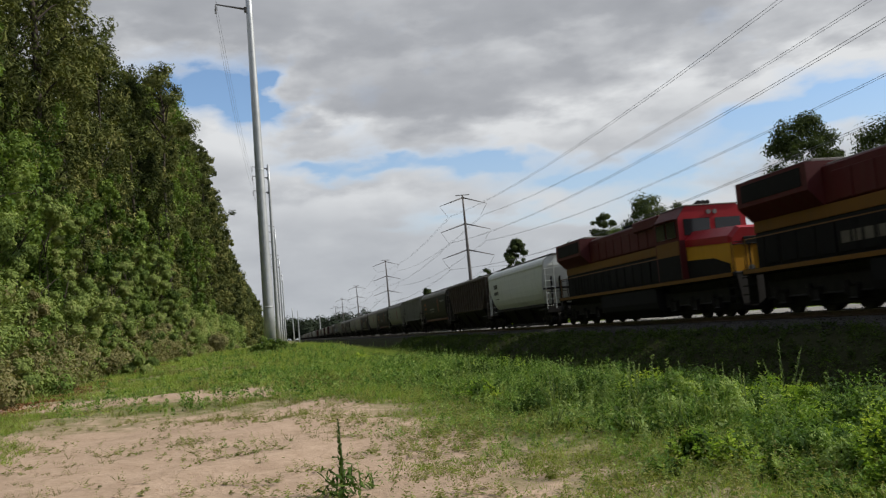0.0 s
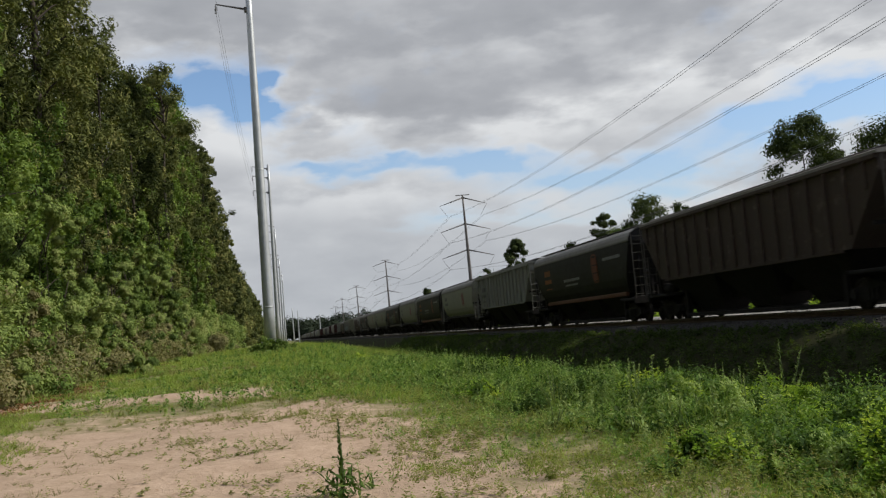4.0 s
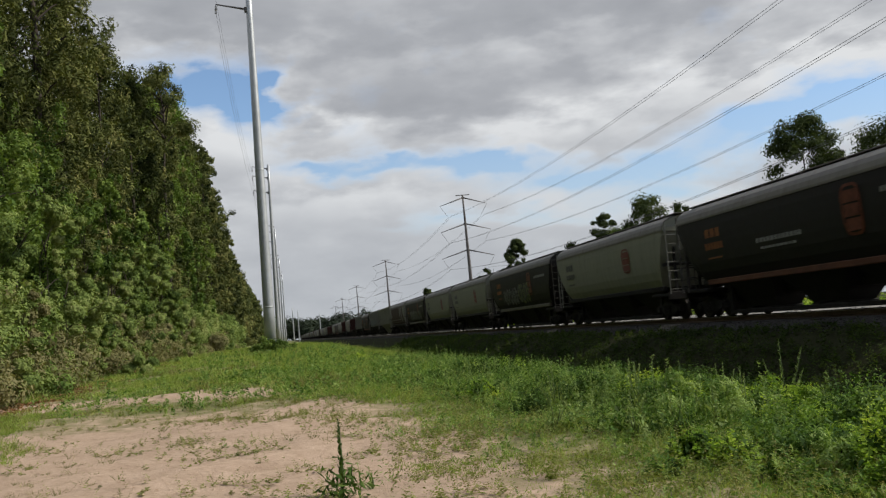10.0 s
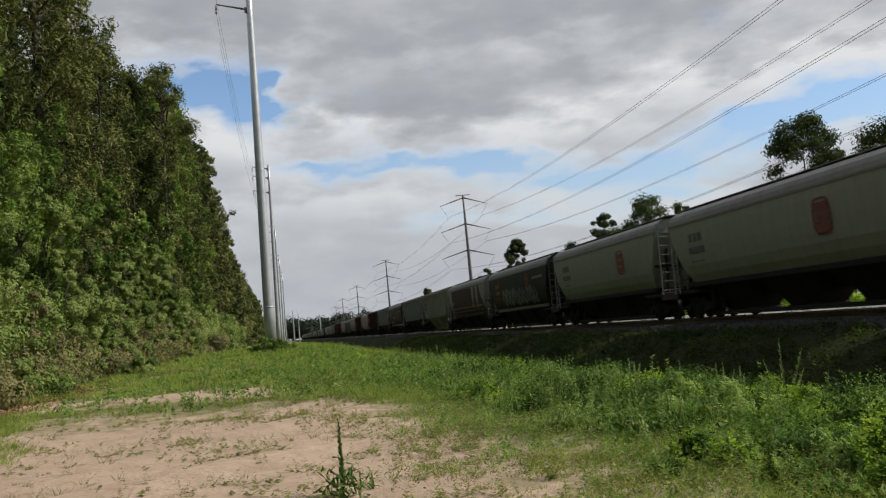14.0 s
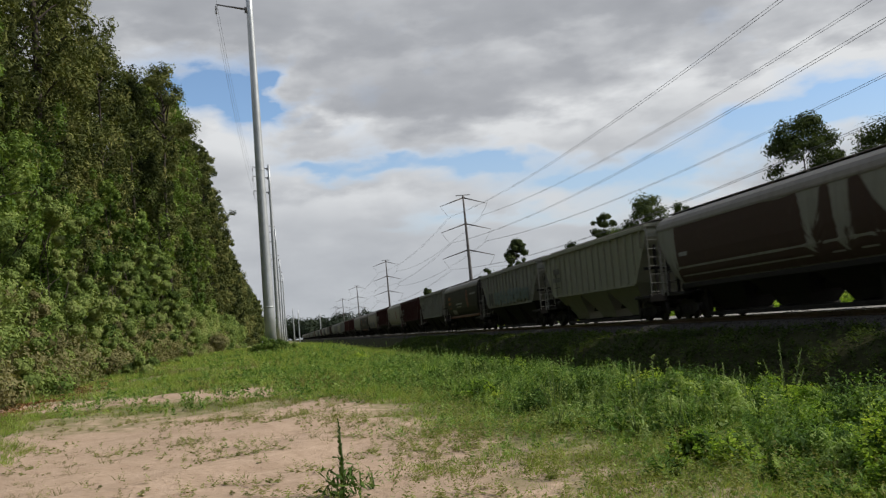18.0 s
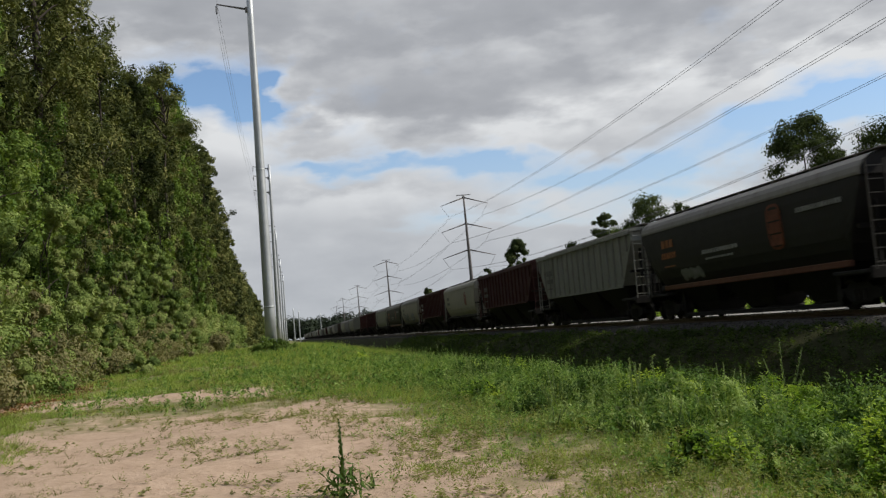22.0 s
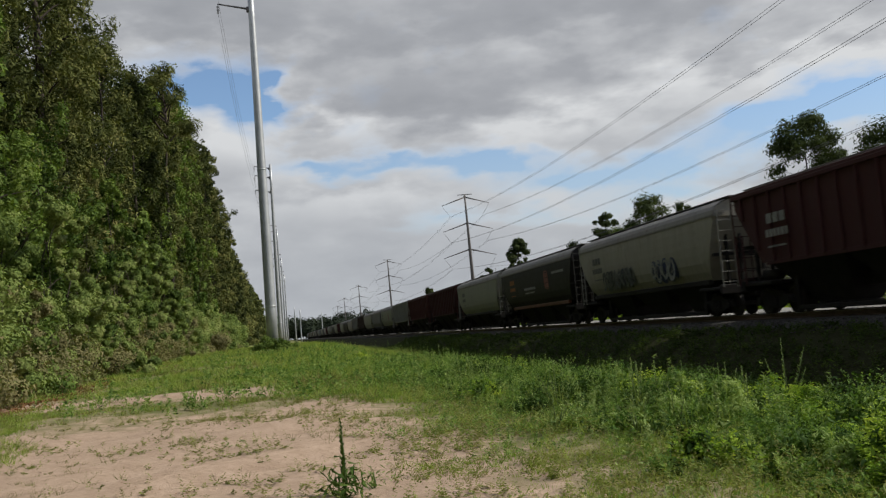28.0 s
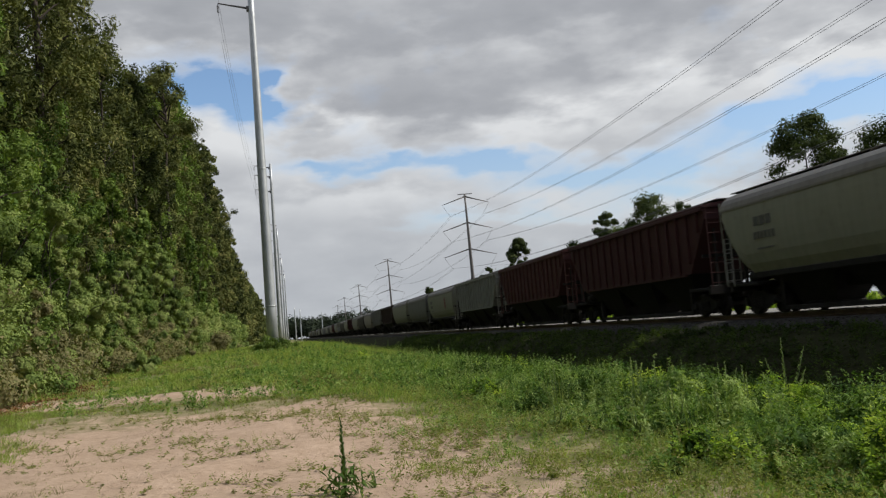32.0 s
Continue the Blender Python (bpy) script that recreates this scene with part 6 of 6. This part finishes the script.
def locomotive(y, lettered):
    """A six-axle road diesel, cab leading (towards -y); y is its middle along the track at the start."""
    ob = thing("locomotive", pose(TRACK_X, y, RAIL_Z), "red, yellow and black six-axle diesel freight locomotive", "locomotive", "locomotives of the train")
    part("frame", slab(-10.6, 10.6, 1.5, 1.42, 1.62).mesh("frame", LOCO_BLACK), ob)
    for sd in (-1, 1):
        part("sill_stripe", Shape().box(sd * 1.505, sd * 1.53, -10.4, 10.4, 1.46, 1.60).mesh("sill_stripe", LOCO_YELLOW), ob)
    # hood in its three colours
    part("hood_lower", slab(-4.4, 10.3, .98, 1.62, 2.86).mesh("hood", LOCO_BLACK), ob)
    part("hood_band", slab(-4.4, 10.3, .985, 2.86, 3.25, .01).mesh("hood", LOCO_YELLOW), ob, label="yellow band along the hood")
    up = part("hood_upper", slab(-4.4, 6.0, .98, 3.25, 4.45).mesh("hood", LOCO_RED), ob)
    for k in range(13):
        for z0, z1, mat in ((1.75, 2.65, LOCO_BLACK), (3.32, 4.2, LOCO_RED)):
            if k < 9 or z0 < 3:
                part("hood_door", Shape().box(-1.012, -.975, -4.1 + k * 1.08, -3.15 + k * 1.08, z0, z1, .01).mesh("door", mat), ob)
    rad = part("radiator_cab", Shape().loft([[(-1.0, a, 3.25), (-1.5, a, 3.75), (-1.5, a, 4.62), (1.5, a, 4.62), (1.5, a, 3.75), (1.0, a, 3.25)] for a in (6.0, 10.35)]).mesh("radiator", LOCO_RED), ob)
    part("radiator_grille", Shape().box(-1.515, -1.49, 6.3, 10.0, 3.9, 4.5, .005).mesh("grille", LOCO_BLACK), rad)
    part("roof_fan_deck", slab(6.1, 10.2, 1.2, 4.62, 4.72, .02).mesh("deck", ROOF), rad)
    part("exhaust", slab(1.2, 2.2, .45, 4.45, 4.75, .04).mesh("exhaust", LOCO_BLACK), up)
    part("dynamic_brake_housing", slab(-3.6, -.6, 1.15, 4.1, 4.6, .06).mesh("housing", LOCO_RED), up)
    part("hood_roof", slab(-.4, 5.8, .9, 4.45, 4.50, .02).mesh("roof", ROOF), up)
    # cab and nose
    cab = part("cab", Shape().loft([[(-1.5, a, 1.62), (-1.5, a, 4.1), (-1.15, a, 4.58), (1.15, a, 4.58), (1.5, a, 4.1), (1.5, a, 1.62)] for a in (-6.3, -3.9)]).mesh("cab", LOCO_RED), ob)
    part("cab_band", Shape().box(-1.512, 1.512, -6.2, -4.0, 2.62, 3.2).mesh("cab_band", LOCO_YELLOW), cab)
    part("cab_lower", Shape().box(-1.508, 1.508, -6.2, -4.0, 1.63, 2.62).mesh("cab_lower", LOCO_BLACK), cab)
    for a in (-6.05, -5.0):
        for sd in (-1, 1):
            part("side_window", Shape().box(sd * 1.5, sd * 1.53, a, a + .85, 3.35, 4.0, .01).mesh("window", GLASS_DARK), cab)
    for sd in (-1, 1):
        part("windscreen", Shape().box(sd * .12, sd * 1.25, -6.335, -6.29, 3.40, 4.05, .01).mesh("window", GLASS_DARK), cab)
        part("sunshade", Shape().box(sd * 1.5, sd * 1.75, -6.1, -4.1, 4.06, 4.09).mesh("shade", LOCO_RED), cab)
    # front faces carry the sunlight in their brighter red and yellow
    part("cab_front", Shape().loft([[(-1.49, a, 3.2), (-1.49, a, 4.1), (-1.14, a, 4.57), (1.14, a, 4.57), (1.49, a, 4.1), (1.49, a, 3.2)] for a in (-6.312, -6.296)]).mesh("cab_front", NOSE_RED), cab)
    part("cab_roof", slab(-6.35, -3.9, 1.18, 4.575, 4.63, .02).mesh("roof", ROOF), cab)
    horn = Shape()
    for a in (-.2, 0, .2):
        horn.tube([(a, -5.2, 4.75), (a, -5.7, 4.78)], [.03, .1], 8)
    part("horn", horn.mesh("horn", UNDER), cab)
    nose = part("nose", Shape().loft([[(-1.22 * k, a, 1.62), (-1.25 * k, a, z - .35), (-.9 * k, a, z), (.9 * k, a, z), (1.25 * k, a, z - .35), (1.22 * k, a, 1.62)]
                for a, z, k in ((-10.0, 3.22, .93), (-9.85, 3.32, 1), (-6.3, 3.50, 1))]).mesh("nose", NOSE_YELLOW), ob)
    part("nose_top", Shape().loft([[(-1.262 * k, a, z - .62), (-1.262 * k, a, z - .35), (-.91 * k, a, z), (.91 * k, a, z), (1.262 * k, a, z - .35), (1.262 * k, a, z - .62)]
         for a, z, k in ((-10.02, 3.23, .93), (-9.85, 3.33, 1), (-6.29, 3.52, 1))]).mesh("nose_top", NOSE_RED), nose)
    part("nose_door", Shape().box(.15, .85, -10.07, -10.01, 1.75, 2.9, .02).mesh("door", NOSE_YELLOW), nose)
    part("number_board", Shape().box(-.75, -.2, -10.07, -10.01, 2.6, 2.9, .02).mesh("board", LOCO_BLACK), nose)
    for a in (-.14, .14):
        part("headlight", Shape().tube([(a, -6.3, 4.3), (a, -6.37, 4.3)], .1, 12).mesh("lamp", LAMP_GLASS), cab)
        part("ditch_light", Shape().tube([(a * 6, -10.55, 1.72), (a * 6, -10.64, 1.72)], .11, 12).mesh("lamp", LAMP_GLASS), ob)
    for sd in (-1, 1):
        part("nose_skirt", Shape().loft([[(sd * 1.235, -9.8, 1.63), (sd * 1.265, -9.8, 1.95), (sd * 1.265, -8.6, 2.25), (sd * 1.265, -6.32, 2.35), (sd * 1.235, -6.32, 1.63)],
             [(sd * 1.20, -9.8, 1.63), (sd * 1.22, -9.8, 1.95), (sd * 1.22, -8.6, 2.25), (sd * 1.22, -6.32, 2.35), (sd * 1.20, -6.32, 1.63)]]).mesh("nose_skirt", LOCO_BLACK), nose, label="black lower flank of the nose")
        part("front_handrail", Shape().tube([(sd * 1.3, -10.3, 2.7), (sd * .75, -10.42, 2.7), (sd * .75, -10.42, 1.62)], .02, 6).mesh("rail", LOCO_BLACK), ob)
    part("pilot", Shape().loft([[(-1.45, -10.6, 1.5), (1.45, -10.6, 1.5)], [(-1.4, -10.85, .25), (1.4, -10.85, .25)], [(-1.4, -10.7, .25), (1.4, -10.7, .25)], [(-1.45, -10.45, 1.5), (1.45, -10.45, 1.5)]], False, False).mesh("pilot", LOCO_BLACK), ob)
    part("fuel_tank", Shape().loft([[(-1.45, a, .55), (-1.5, a, .8), (-1.5, a, 1.4), (1.5, a, 1.4), (1.5, a, .8), (1.45, a, .45), (1.1, a, .14), (-1.1, a, .14)] for a in (-3.5, 3.5)]).mesh("tank", LOCO_BLACK), ob)
    # walkway rails
    for sd in (-1, 1):
        for k in range(15):
            a = -3.9 + k * .99
            part("stanchion", Shape().tube([(sd * 1.45, a, 1.62), (sd * 1.45, a, 2.65)], .02, 6).mesh("stanchion", LOCO_BLACK), ob)
        part("handrail", Shape().tube([(sd * 1.45, -4.0, 2.65), (sd * 1.45, 10.1, 2.65)], .02, 6).mesh("rail", LOCO_YELLOW), ob)
        for a in (-10.3, 10.3):
            part("end_post", Shape().tube([(sd * 1.4, a, 1.62), (sd * 1.4, a, 2.7)], .025, 6).mesh("post", LOCO_YELLOW), ob)
            st = Shape()
            for z in (.45, .75, 1.05, 1.35):
                st.box(sd * 1.25, sd * 1.5, a - .28, a + .28, z - .02, z + .02)
            st.box(sd * 1.25, sd * 1.28, a - .3, a + .3, .4, 1.45)
            part("steps", st.mesh("steps", LOCO_BLACK), ob)
    for a in (-10.45, 10.45):
        part("end_rail", Shape().tube([(-1.4, a, 1.62), (-1.4, a, 2.6), (1.4, a, 2.6), (1.4, a, 1.62)], .022, 6).mesh("rail", LOCO_BLACK), ob)
        part("coupler", M["coupler"], ob, m=pose(0, math.copysign(2.45, a), 0) if a > 0 else pose(0, -2.45, 0) @ FLIP)
    if lettered:
        bars(ob, [(-2.5, 2.2, 2.0, 2.35, 8), (3.2, 5.4, 2.0, 2.35, 4)], SILL_PALE, -1.018, "lettering")
    part("underframe_box", slab(-10.2, 10.2, .9, .62, 1.42, .03).mesh("underframe", UNDER), ob)
    for y0 in (-6.6, 6.6):
        t = part("truck", Shape().box(-.95, .95, -3.1, 3.1, .20, .85, .05).mesh("truck", UNDER), ob, m=pose(0, y0, 0))
        for sd in (-1, 1):
            part("side_frame", Shape().box(sd * 1.0, sd * 1.15, -2.85, 2.85, .55, 1.15, .06).mesh("side_frame", UNDER), t)
            for a in (-1.9, 0, 1.9):
                part("journal_box", Shape().box(sd * 1.05, sd * 1.25, a - .22, a + .22, .36, .75, .05).mesh("journal", UNDER), t)
                part("spring", Shape().tube([(sd * 1.2, a + .4, .5), (sd * 1.2, a + .4, .9)], .09, 8).mesh("spring", UNDER), t)
        for key, a in (("loco_-1", -1.9), ("loco_0", 0), ("loco_1", 1.9)):
            WHEELS[key].append((part("wheelset", M["loco_wheelset"], t, m=pose(0, a, .53)), (0, a, .53)))
    TRAIN.append((ob, y))
    return ob


locomotive(40.55, False)
locomotive(18.95, True)


# ---- movement ----
def gone(t):
    """How far the train has come since the start: it gathers speed slowly."""
    return 12.13 * t + 0.0154 * t * t


def motions():
    for ob, y in TRAIN:
        walk(ob, [(t, pose(TRACK_X, y - gone(t), RAIL_Z)) for t in range(0, 33, 2)])
    for key, wheels in WHEELS.items():
        first, (x, a, z) = wheels[0]
        walk(first, [(i / 30, pose(x, a, z, math.degrees(gone(i / 30) / z))) for i in range(961)])
        keys = first.animation_data
        for ob, _ in wheels[1:]:
            ob.rotation_mode = "QUATERNION"
            ob.animation_data_create()
            ob.animation_data.action = keys.action
            ob.animation_data.action_slot = keys.action_slot


motions()
